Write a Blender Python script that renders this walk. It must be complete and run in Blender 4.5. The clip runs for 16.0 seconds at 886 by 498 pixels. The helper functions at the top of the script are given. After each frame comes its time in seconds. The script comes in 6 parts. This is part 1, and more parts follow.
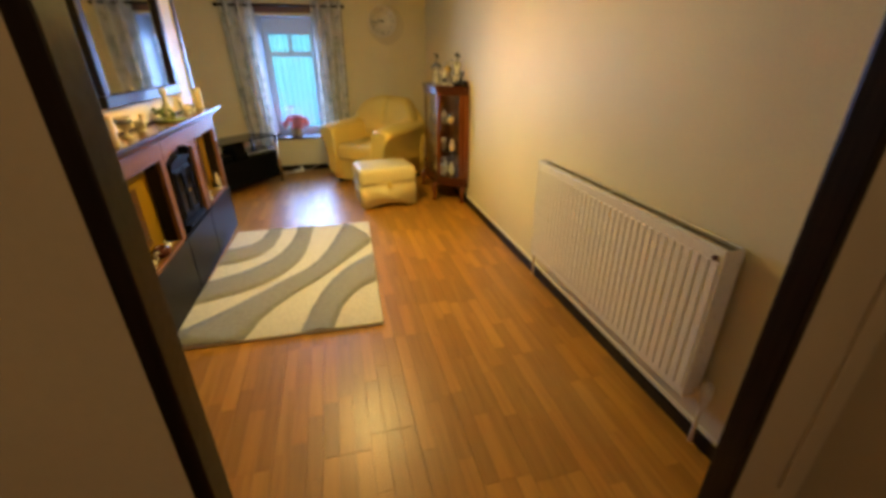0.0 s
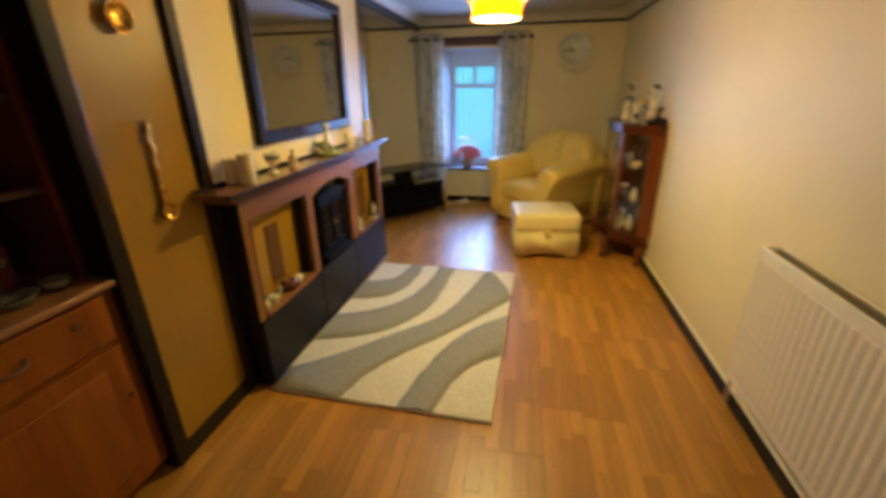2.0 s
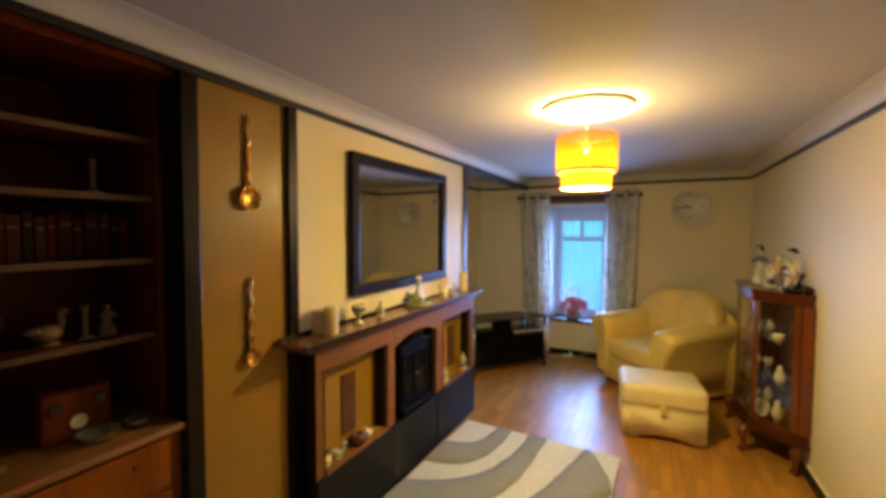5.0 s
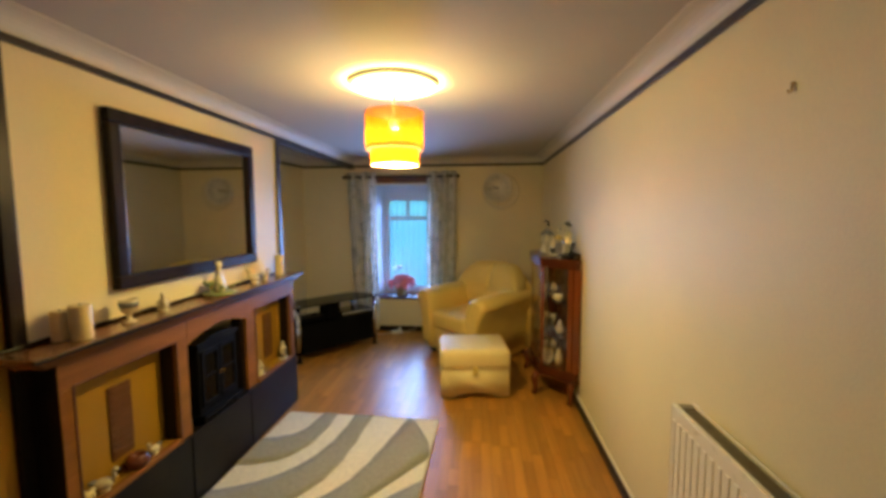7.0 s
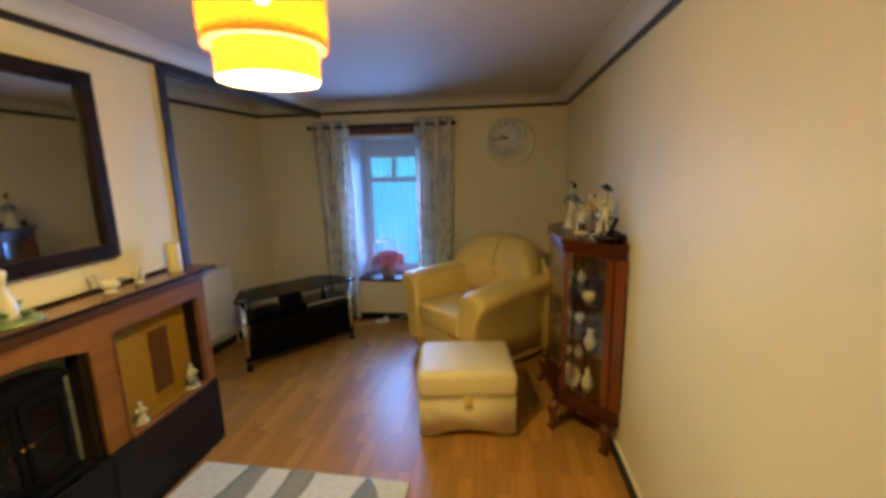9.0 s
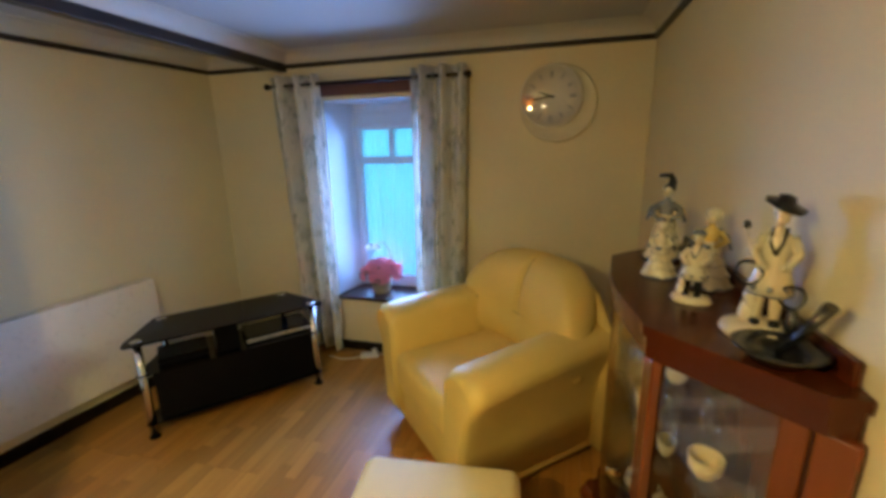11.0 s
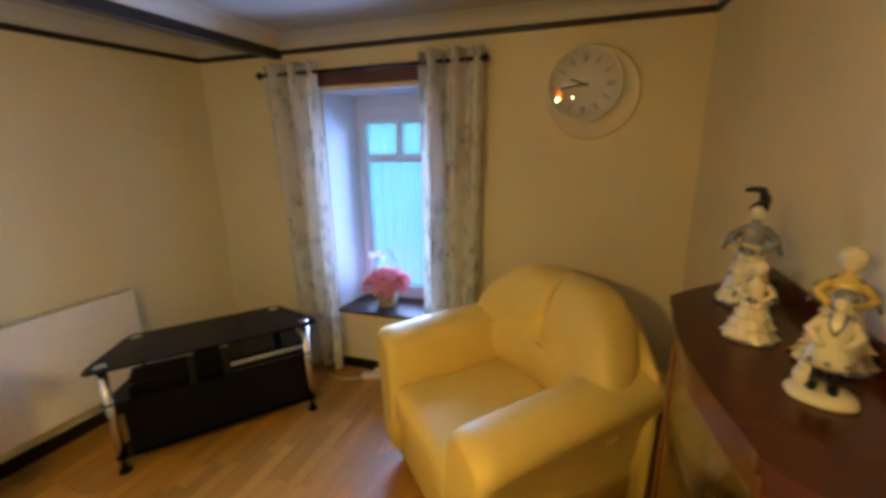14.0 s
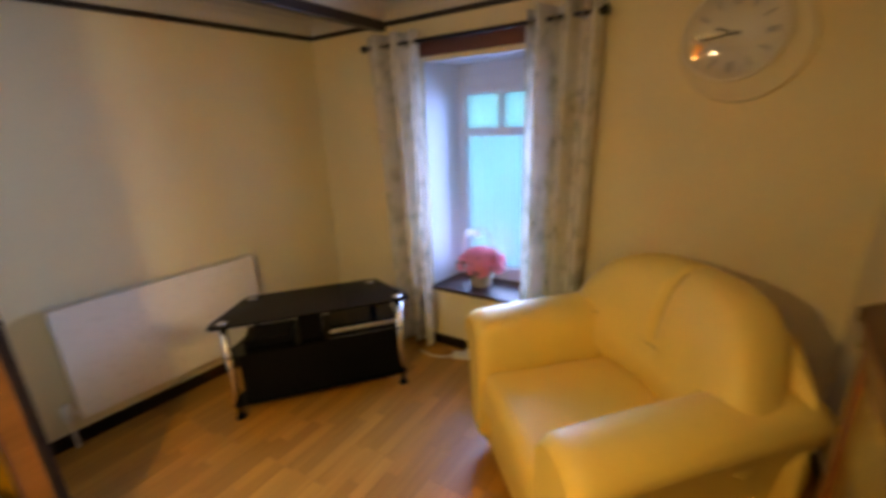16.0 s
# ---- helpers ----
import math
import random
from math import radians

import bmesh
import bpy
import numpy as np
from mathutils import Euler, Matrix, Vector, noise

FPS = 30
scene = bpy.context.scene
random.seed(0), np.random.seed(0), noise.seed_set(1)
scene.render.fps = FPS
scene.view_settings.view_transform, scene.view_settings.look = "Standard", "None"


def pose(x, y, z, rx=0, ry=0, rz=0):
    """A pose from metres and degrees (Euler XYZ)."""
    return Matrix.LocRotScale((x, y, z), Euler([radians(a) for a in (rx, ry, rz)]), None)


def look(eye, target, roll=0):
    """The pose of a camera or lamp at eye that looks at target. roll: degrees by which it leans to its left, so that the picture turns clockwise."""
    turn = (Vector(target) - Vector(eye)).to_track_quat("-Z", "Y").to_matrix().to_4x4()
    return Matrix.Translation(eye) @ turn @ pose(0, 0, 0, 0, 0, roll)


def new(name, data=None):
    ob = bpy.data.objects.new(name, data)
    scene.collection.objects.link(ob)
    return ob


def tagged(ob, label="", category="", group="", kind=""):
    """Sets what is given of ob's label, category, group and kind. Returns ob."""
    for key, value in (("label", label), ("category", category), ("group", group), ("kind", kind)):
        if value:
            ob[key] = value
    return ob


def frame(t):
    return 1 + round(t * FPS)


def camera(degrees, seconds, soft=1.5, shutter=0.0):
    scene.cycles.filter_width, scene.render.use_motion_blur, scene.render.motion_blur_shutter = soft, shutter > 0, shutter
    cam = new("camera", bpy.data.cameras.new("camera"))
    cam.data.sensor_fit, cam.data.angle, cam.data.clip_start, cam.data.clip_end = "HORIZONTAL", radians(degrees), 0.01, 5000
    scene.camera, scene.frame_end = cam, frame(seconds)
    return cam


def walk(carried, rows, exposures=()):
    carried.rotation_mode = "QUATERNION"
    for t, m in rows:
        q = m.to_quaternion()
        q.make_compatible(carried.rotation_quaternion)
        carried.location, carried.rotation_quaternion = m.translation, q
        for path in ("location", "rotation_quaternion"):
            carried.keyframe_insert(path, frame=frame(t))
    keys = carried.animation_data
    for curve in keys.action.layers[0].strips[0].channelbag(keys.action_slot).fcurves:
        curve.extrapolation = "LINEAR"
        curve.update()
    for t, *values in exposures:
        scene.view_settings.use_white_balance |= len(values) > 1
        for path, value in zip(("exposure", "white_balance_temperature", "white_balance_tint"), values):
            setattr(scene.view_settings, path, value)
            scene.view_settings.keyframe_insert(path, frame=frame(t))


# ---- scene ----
cam = camera(94.1, 16.0, 3.7, 0.5)
PATH = [
    (0, (0.199, 0.098, 1.457), (0.639, 1.856, 0.611), -0.4),
    (0.5, (0.235, 0.243, 1.46), (0.595, 2.041, 0.662), 1.2),
    (1, (0.299, 0.432, 1.467), (0.632, 2.257, 0.719), 2.6),
    (1.5, (0.365, 0.573, 1.48), (0.529, 2.415, 0.718), 0.9),
    (2, (0.431, 0.655, 1.492), (0.07, 2.481, 0.76), -0.9),
    (2.5, (0.521, 0.752, 1.509), (-0.269, 2.471, 0.861), -0.3),
    (3, (0.58, 0.756, 1.52), (-0.52, 2.376, 1.113), -1.5),
    (3.2, (0.583, 0.762, 1.527), (-0.582, 2.356, 1.208), -1.6),
    (5.3, (0.576, 0.815, 1.593), (-0.249, 2.636, 1.526), 0.1),
    (5.5, (0.6, 0.815, 1.573), (-0.164, 2.662, 1.515), 0.0),
    (6, (0.617, 0.824, 1.572), (0.054, 2.742, 1.501), -0.1),
    (6.5, (0.64, 0.852, 1.577), (0.289, 2.819, 1.478), -0.3),
    (7, (0.7, 0.921, 1.563), (0.529, 2.906, 1.39), -0.3),
    (7.5, (0.692, 1.084, 1.537), (0.578, 3.061, 1.257), -0.5),
    (8, (0.684, 1.399, 1.561), (0.583, 3.37, 1.235), -1.3),
    (8.5, (0.71, 1.671, 1.588), (0.632, 3.639, 1.24), -1.9),
    (9, (0.845, 2.068, 1.58), (0.589, 4.016, 1.207), -1.4),
    (9.2, (0.886, 2.211, 1.571), (0.608, 4.152, 1.177), -2.0),
    (11.3, (1.012, 3.606, 1.591), (0.417, 5.451, 1.1), -0.9),
    (11.5, (0.969, 3.679, 1.593), (0.317, 5.502, 1.09), -0.8),
    (12, (0.898, 3.787, 1.61), (-0.061, 5.441, 1.023), -1.1),
    (12.5, (0.834, 3.775, 1.579), (-0.415, 5.212, 0.966), -1.1),
    (13, (0.869, 3.81, 1.59), (-0.328, 5.311, 1.03), -1.5),
    (13.5, (0.92, 3.827, 1.597), (0.019, 5.536, 1.081), -1.5),
    (14, (0.962, 3.847, 1.608), (0.341, 5.68, 1.102), -1.1),
    (14.5, (0.994, 3.852, 1.609), (0.593, 5.753, 1.134), -0.5),
    (15, (1.014, 3.854, 1.611), (0.663, 5.766, 1.139), -0.4),
    (15.5, (1.017, 3.893, 1.591), (0.468, 5.75, 1.089), -0.8),
    (16, (0.918, 3.97, 1.58), (-0.119, 5.573, 0.986), -2.4),
]
walk(cam, [(t, look(eye, target, roll)) for t, eye, target, roll in PATH], [(0.0, 0.64, 7100, 3), (1.0, 0.52, 6700, 3), (1.5, 0.46, 6600, 2), (2.0, 0.46, 6500, 3), (3.0, 0.54, 6200, 9), (6.5, 0.33, 6300, 5), (8.0, 0.22, 6300, 5), (9.0, 0.16, 5700, 4), (11.5, 0.60, 5900, 2), (12.5, 0.55, 6600, 8), (14.0, 0.62, 7100, 8), (14.5, 0.65, 7600, 12), (15.0, 0.66, 8200, 18), (16.0, 0.66, 7700, 15)])

# ---- light ----
world = bpy.data.worlds.new("world")
scene.world = world
world.use_nodes = True
sky = world.node_tree.nodes.new("ShaderNodeTexSky")
sky.sky_type, sky.sun_disc = "NISHITA", False
sky.sun_elevation, sky.sun_rotation = radians(35), radians(200)
world.node_tree.links.new(sky.outputs[0], world.node_tree.nodes["Background"].inputs[0])
world.node_tree.nodes["Background"].inputs[1].default_value = 0.12


def lamp(name, kind, energy, colour, m, **settings):
    data = bpy.data.lights.new(name, kind)
    data.energy, data.color = energy, colour
    if "radius" in settings:
        data.shadow_soft_size = settings["radius"]
    if "size" in settings:
        data.shape, data.size, data.size_y = "RECTANGLE", settings["size"][0], settings["size"][1]
        data.spread = radians(112)
    ob = new(name, data)
    ob.matrix_world = m
    return ob


LAMP = (0.245, 3.17)
lamp("bulb_light", "POINT", 172, (1.0, 0.75, 0.265), pose(*LAMP, 1.888), radius=0.062)
lamp("window_light", "AREA", 27, (0.28, 0.45, 1.0), pose(-0.27, 6.525, 1.13, -90, 0, 0), size=(0.52, 1.15))
# Unseen fill added behind the doorway to brighten its hall side.
lamp("hall_fill", "POINT", 9, (1.0, 0.72, 0.40), pose(0.3, -1.2, 2.05), radius=0.08)


# ---- materials ----
def mat(name, colour, rough=0.5, metal=0.0, vary=0.12, scale=6.0, grain=60.0, bump=0.1, depth=0.002, stretch=(1, 1, 1), coat=0.0, spec=0.5, per_object=0.0, trans=0.0):
    """A material with two scales of variation in colour and roughness, and a fine relief."""
    m = bpy.data.materials.new(name)
    m.use_nodes = True
    n, l = m.node_tree.nodes, m.node_tree.links
    b = n["Principled BSDF"]
    b.inputs["Metallic"].default_value = metal
    b.inputs["Coat Weight"].default_value = coat
    b.inputs["Coat Roughness"].default_value = 0.1
    b.inputs["Specular IOR Level"].default_value = spec
    b.inputs["Transmission Weight"].default_value = trans
    co = n.new("ShaderNodeTexCoord")
    mp = n.new("ShaderNodeMapping")
    mp.inputs["Scale"].default_value = stretch
    l.new(co.outputs["Object"], mp.inputs["Vector"])
    big, fine = n.new("ShaderNodeTexNoise"), n.new("ShaderNodeTexNoise")
    big.inputs["Scale"].default_value, fine.inputs["Scale"].default_value = scale, grain
    big.inputs["Detail"].default_value, fine.inputs["Detail"].default_value = 3, 4
    for t in (big, fine):
        l.new(mp.outputs["Vector"], t.inputs["Vector"])
    mix = n.new("ShaderNodeMix")
    mix.data_type = "FLOAT"
    mix.inputs[0].default_value = 0.45
    l.new(big.outputs["Fac"], mix.inputs[2])
    l.new(fine.outputs["Fac"], mix.inputs[3])
    ramp = n.new("ShaderNodeMapRange")
    ramp.inputs[1].default_value, ramp.inputs[2].default_value = 0.3, 0.7
    ramp.inputs[3].default_value, ramp.inputs[4].default_value = 1 - vary, 1 + vary
    l.new(mix.outputs[0], ramp.inputs[0])
    value = ramp.outputs[0]
    if per_object:
        info = n.new("ShaderNodeObjectInfo")
        r2 = n.new("ShaderNodeMapRange")
        r2.inputs[3].default_value, r2.inputs[4].default_value = 1 - per_object, 1 + per_object
        l.new(info.outputs["Random"], r2.inputs[0])
        mul = n.new("ShaderNodeMath")
        mul.operation = "MULTIPLY"
        l.new(value, mul.inputs[0])
        l.new(r2.outputs[0], mul.inputs[1])
        value = mul.outputs[0]
    vec = n.new("ShaderNodeVectorMath")
    vec.operation = "SCALE"
    vec.inputs[0].default_value = colour
    l.new(value, vec.inputs["Scale"])
    l.new(vec.outputs[0], b.inputs["Base Color"])
    rr = n.new("ShaderNodeMapRange")
    rr.inputs[3].default_value, rr.inputs[4].default_value = max(rough - 0.12, 0.02), min(rough + 0.12, 1)
    l.new(fine.outputs["Fac"], rr.inputs[0])
    l.new(rr.outputs[0], b.inputs["Roughness"])
    if bump:
        bp = n.new("ShaderNodeBump")
        bp.inputs["Strength"].default_value, bp.inputs["Distance"].default_value = bump, depth
        l.new(fine.outputs["Fac"], bp.inputs["Height"])
        l.new(bp.outputs[0], b.inputs["Normal"])
    return m


def wood(name, dark, light, rough=0.35, along="y", rings=14.0, per_object=0.0, coat=0.0, island=False):
    """Wood with long grain along one axis."""
    m = mat(name, light, rough, coat=coat)
    n, l = m.node_tree.nodes, m.node_tree.links
    b = n["Principled BSDF"]
    co, mp = n.new("ShaderNodeTexCoord"), n.new("ShaderNodeMapping")
    mp.inputs["Scale"].default_value = {"x": (0.06, 1, 1), "y": (1, 0.06, 1), "z": (1, 1, 0.06)}[along]
    off = n.new("ShaderNodeVectorMath")
    info = n.new("ShaderNodeNewGeometry" if island else "ShaderNodeObjectInfo")
    chance = info.outputs["Random Per Island" if island else "Random"]
    l.new(co.outputs["Object"], off.inputs[0])
    sc = n.new("ShaderNodeVectorMath")
    sc.operation = "SCALE"
    sc.inputs[0].default_value = (7.1, 13.3, 3.7)
    l.new(chance, sc.inputs["Scale"])
    l.new(sc.outputs[0], off.inputs[1])
    l.new(off.outputs[0], mp.inputs["Vector"])
    a, f = n.new("ShaderNodeTexNoise"), n.new("ShaderNodeTexNoise")
    a.inputs["Scale"].default_value, f.inputs["Scale"].default_value = rings, rings * 7
    a.inputs["Detail"].default_value = 5
    a.inputs["Distortion"].default_value = 0.6
    for t in (a, f):
        l.new(mp.outputs[0], t.inputs["Vector"])
    mix = n.new("ShaderNodeMix")
    mix.data_type = "FLOAT"
    mix.inputs[0].default_value = 0.35
    l.new(a.outputs["Fac"], mix.inputs[2])
    l.new(f.outputs["Fac"], mix.inputs[3])
    rp = n.new("ShaderNodeValToRGB")
    rp.color_ramp.elements[0].position, rp.color_ramp.elements[1].position = 0.34, 0.66
    rp.color_ramp.elements[0].color, rp.color_ramp.elements[1].color = (*dark, 1), (*light, 1)
    l.new(mix.outputs[0], rp.inputs[0])
    out = rp.outputs[0]
    if per_object:
        hsv = n.new("ShaderNodeHueSaturation")
        r2 = n.new("ShaderNodeMapRange")
        r2.inputs[3].default_value, r2.inputs[4].default_value = 1 - per_object, 1 + per_object
        l.new(chance, r2.inputs[0])
        l.new(r2.outputs[0], hsv.inputs["Value"])
        l.new(out, hsv.inputs["Color"])
        out = hsv.outputs[0]
    l.new(out, b.inputs["Base Color"])
    return m


def glass(name, colour=(1, 1, 1), rough=0.02, solid=0.06):
    """Thin clear glass: mostly see-through, with a real gloss on it."""
    m = bpy.data.materials.new(name)
    m.use_nodes = True
    n, l = m.node_tree.nodes, m.node_tree.links
    tr, gl, lw, mx = n.new("ShaderNodeBsdfTransparent"), n.new("ShaderNodeBsdfGlossy"), n.new("ShaderNodeLayerWeight"), n.new("ShaderNodeMixShader")
    pw, fr = n.new("ShaderNodeMath"), n.new("ShaderNodeMapRange")
    pw.operation = "POWER"
    pw.inputs[1].default_value = 4.0
    fr.inputs[3].default_value, fr.inputs[4].default_value = solid, 0.7
    l.new(lw.outputs["Facing"], pw.inputs[0])
    l.new(pw.outputs[0], fr.inputs[0])
    tr.inputs[0].default_value = (*colour, 1)
    gl.inputs["Roughness"].default_value = rough
    l.new(fr.outputs[0], mx.inputs[0])
    l.new(tr.outputs[0], mx.inputs[1])
    l.new(gl.outputs[0], mx.inputs[2])
    l.new(mx.outputs[0], n["Material Output"].inputs[0])
    return m


def cloth_through(name, colour, share, scale=400.0):
    """Cloth or paper that lets part of the light through."""
    m = bpy.data.materials.new(name)
    m.use_nodes = True
    n, l = m.node_tree.nodes, m.node_tree.links
    d, t, mx = n.new("ShaderNodeBsdfDiffuse"), n.new("ShaderNodeBsdfTranslucent"), n.new("ShaderNodeMixShader")
    w, r = n.new("ShaderNodeTexNoise"), n.new("ShaderNodeMapRange")
    w.inputs["Scale"].default_value = scale
    r.inputs[3].default_value, r.inputs[4].default_value = 0.85, 1.1
    v = n.new("ShaderNodeVectorMath")
    v.operation = "SCALE"
    v.inputs[0].default_value = colour
    l.new(w.outputs["Fac"], r.inputs[0])
    l.new(r.outputs[0], v.inputs["Scale"])
    l.new(v.outputs[0], d.inputs[0])
    l.new(v.outputs[0], t.inputs[0])
    mx.inputs[0].default_value = share
    l.new(d.outputs[0], mx.inputs[1])
    l.new(t.outputs[0], mx.inputs[2])
    l.new(mx.outputs[0], n["Material Output"].inputs[0])
    return m


WALLPAPER = mat("cream_wallpaper", (0.75, 0.658, 0.415), 0.55, vary=0.06, scale=1.6, grain=110, bump=0.4, depth=0.002)
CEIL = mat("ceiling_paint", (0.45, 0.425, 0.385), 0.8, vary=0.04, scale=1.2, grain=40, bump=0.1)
COVE = mat("cove_paint", (0.58, 0.545, 0.47), 0.6, vary=0.03, scale=3, grain=50, bump=0.05)
# White reveal with the daylight's blue mixed into its base colour.
DAYLIT_REVEAL = mat("daylight_blue_reveal", (0.58, 0.64, 0.72), 0.6, vary=0.04, scale=4, grain=60)
BLACKWOOD = wood("black_brown_paint", (0.006, 0.004, 0.003), (0.02, 0.012, 0.009), 0.35, "z")
BLACKWOOD.node_tree.nodes["Principled BSDF"].inputs["Specular IOR Level"].default_value = 0.15
DARKRAIL = wood("dark_brown_rail", (0.010, 0.006, 0.004), (0.03, 0.018, 0.012), 0.4, "y")
GOLD = mat("ochre_board", (0.30, 0.163, 0.012), 0.38, vary=0.08, scale=2.5, grain=35, bump=0.06, stretch=(1, 1, 0.3))
BEAD = mat("white_bead", (0.72, 0.66, 0.52), 0.5, vary=0.05)
WHITEGLOSS = mat("white_enamel", (0.82, 0.77, 0.67), 0.3, vary=0.03, scale=3, grain=30, bump=0.03)
# Frame colour holds the window's blue glow; the plastic itself is white.
DAYLIT_UPVC = mat("daylight_blue_frame", (0.58, 0.64, 0.72), 0.3, vary=0.03, bump=0.02)
PLANK = wood("oak_laminate", (0.265, 0.112, 0.016), (0.54, 0.265, 0.046), 0.36, "y", 8, per_object=0.19, coat=0.0, island=True)
for node in PLANK.node_tree.nodes:
    if node.bl_idname == "ShaderNodeValToRGB":
        node.color_ramp.elements[0].position, node.color_ramp.elements[1].position = 0.25, 0.75
SUBFLOOR = mat("dark_joint", (0.16, 0.08, 0.03), 0.8)
MAHOGANY = wood("mahogany", (0.12, 0.030, 0.007), (0.18, 0.048, 0.011), 0.30, "z", 6, coat=0.15)
MAHOGANY_TOP = wood("mahogany_top", (0.060, 0.011, 0.0022), (0.075, 0.015, 0.003), 0.28, "y", 3, coat=0.06)
for finish in (MAHOGANY, MAHOGANY_TOP):
    finish.node_tree.nodes["Principled BSDF"].inputs["Specular IOR Level"].default_value = 0.35
    for node in finish.node_tree.nodes:
        if node.bl_idname == "ShaderNodeBump":
            node.inputs["Strength"].default_value = 0.015
        if node.bl_idname == "ShaderNodeMapRange" and node.outputs[0].links and node.outputs[0].links[0].to_socket.name == "Roughness":
            node.inputs[3].default_value, node.inputs[4].default_value = 0.20, 0.28
PINKWOOD = wood("stained_surround_wood", (0.15, 0.058, 0.012), (0.235, 0.098, 0.022), 0.45, "y", 8)
PINKWOOD.node_tree.nodes["Principled BSDF"].inputs["Specular IOR Level"].default_value = 0.25
# Shelf wood takes a darker tone than the base to carry the recess's shade.
SHADED_SHELFWOOD = wood("dresser_wood_shaded", (0.075, 0.012, 0.0025), (0.13, 0.024, 0.005), 0.5, "z", 10)
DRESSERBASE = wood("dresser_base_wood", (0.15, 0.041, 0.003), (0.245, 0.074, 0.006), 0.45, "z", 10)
for finish in (SHADED_SHELFWOOD, DRESSERBASE):
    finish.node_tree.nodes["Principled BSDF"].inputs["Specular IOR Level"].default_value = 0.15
SHELFEDGE = wood("dresser_top_wood", (0.17, 0.07, 0.022), (0.29, 0.13, 0.045), 0.4, "y", 10)
REDWOOD = wood("red_brown_board", (0.06, 0.02, 0.012), (0.13, 0.045, 0.028), 0.4, "x", 8)
BLACKTILE = mat("black_slate", (0.007, 0.006, 0.006), 0.4, vary=0.35, scale=9, grain=120, bump=0.15, spec=0.18)
IRON = mat("cast_iron", (0.003, 0.003, 0.003), 0.5, metal=0.0, spec=0.08, vary=0.2, grain=160, bump=0.15)
MARBLE = mat("grey_marble", (0.16, 0.16, 0.135), 0.3, vary=0.3, scale=5, grain=20)
GRILLE = mat("brown_inset", (0.10, 0.038, 0.015), 0.4, vary=0.3, scale=20, grain=90)
BRASS = mat("brass", (0.62, 0.36, 0.08), 0.25, metal=1.0, vary=0.15, scale=12, grain=60)
CHROME = mat("chrome", (0.72, 0.72, 0.72), 0.12, metal=1.0, vary=0.05, bump=0)
PORCELAIN = mat("white_porcelain", (0.66, 0.59, 0.40), 0.22, vary=0.06, scale=18, bump=0.03, coat=0.4)
BLUEGLAZE = mat("blue_grey_glaze", (0.20, 0.21, 0.23), 0.2, vary=0.35, scale=40, grain=110, bump=0.03, coat=0.4)
BLACKGLAZE = mat("black_glaze", (0.012, 0.012, 0.014), 0.2, vary=0.2, bump=0.03)
# China for the dresser, its colour dimmed to stand for the recess's shade.
DIMMED_CHINA = mat("dimmed_china", (0.15, 0.09, 0.04), 0.45, vary=0.3, scale=25)
GREENGLAZE = mat("green_glaze", (0.22, 0.28, 0.10), 0.3, vary=0.35, scale=30)
WAX = mat("cream_wax", (0.74, 0.60, 0.30), 0.45, vary=0.06, scale=10, bump=0.03)
LEATHER = mat("cream_leather", (0.80, 0.59, 0.16), 0.52, vary=0.06, scale=5, grain=150, bump=0.18, depth=0.0012)
PALELEATHER = mat("pale_leather", (0.80, 0.66, 0.31), 0.52, vary=0.06, scale=6, grain=150, bump=0.18, depth=0.0012)
RUGCREAM = mat("cream_pile", (0.84, 0.80, 0.65), 0.95, vary=0.16, scale=40, grain=260, bump=0.9, depth=0.008, spec=0.1)
RUGGREY = mat("grey_pile", (0.36, 0.35, 0.30), 0.95, vary=0.18, scale=40, grain=260, bump=0.9, depth=0.008, spec=0.1)
BLACKPLASTIC = mat("black_plastic", (0.004, 0.004, 0.005), 0.45, vary=0.2, bump=0.02, spec=0.04)
BLACKGLASS = mat("black_glass", (0.004, 0.004, 0.005), 0.08, vary=0.1, bump=0, spec=0.12)
SILVER = mat("silver_plastic", (0.55, 0.55, 0.52), 0.3, metal=0.6, vary=0.05, bump=0)
WHITEPLASTIC = mat("white_plastic", (0.75, 0.72, 0.64), 0.35, vary=0.04, bump=0)
GLASS = glass("clear_glass")
SHADE = cloth_through("yellow_shade_cloth", (0.175, 0.041, 0.001), 0.5)
DIFFUSER = cloth_through("white_diffuser", (0.95, 0.92, 0.82), 0.7)


def open_weave(m, share):
    """Let part of the light straight through the gaps of a weave."""
    n, l = m.node_tree.nodes, m.node_tree.links
    clear, both = n.new("ShaderNodeBsdfTransparent"), n.new("ShaderNodeMixShader")
    both.inputs[0].default_value = share
    l.new(n["Material Output"].inputs[0].links[0].from_socket, both.inputs[1])
    l.new(clear.outputs[0], both.inputs[2])
    l.new(both.outputs[0], n["Material Output"].inputs[0])


open_weave(SHADE, 0.35)
open_weave(DIFFUSER, 0.58)
PINK = cloth_through("pink_petals", (0.94, 0.40, 0.46), 0.4, 60)
LEAFGREEN = mat("leaf_green", (0.05, 0.10, 0.03), 0.6, vary=0.3, scale=20)
WICKER = mat("pale_wicker", (0.42, 0.34, 0.22), 0.7, vary=0.25, scale=30, grain=90, bump=0.6)
HALLWALL = mat("hall_cream_paint", (0.50, 0.42, 0.31), 0.6, vary=0.05, scale=2)

MIRROR = bpy.data.materials.new("mirror_glass")
MIRROR.use_nodes = True
MIRROR.node_tree.nodes["Principled BSDF"].inputs["Metallic"].default_value = 1.0
MIRROR.node_tree.nodes["Principled BSDF"].inputs["Roughness"].default_value = 0.03
MIRROR.node_tree.nodes["Principled BSDF"].inputs["Base Color"].default_value = (0.72, 0.73, 0.74, 1)


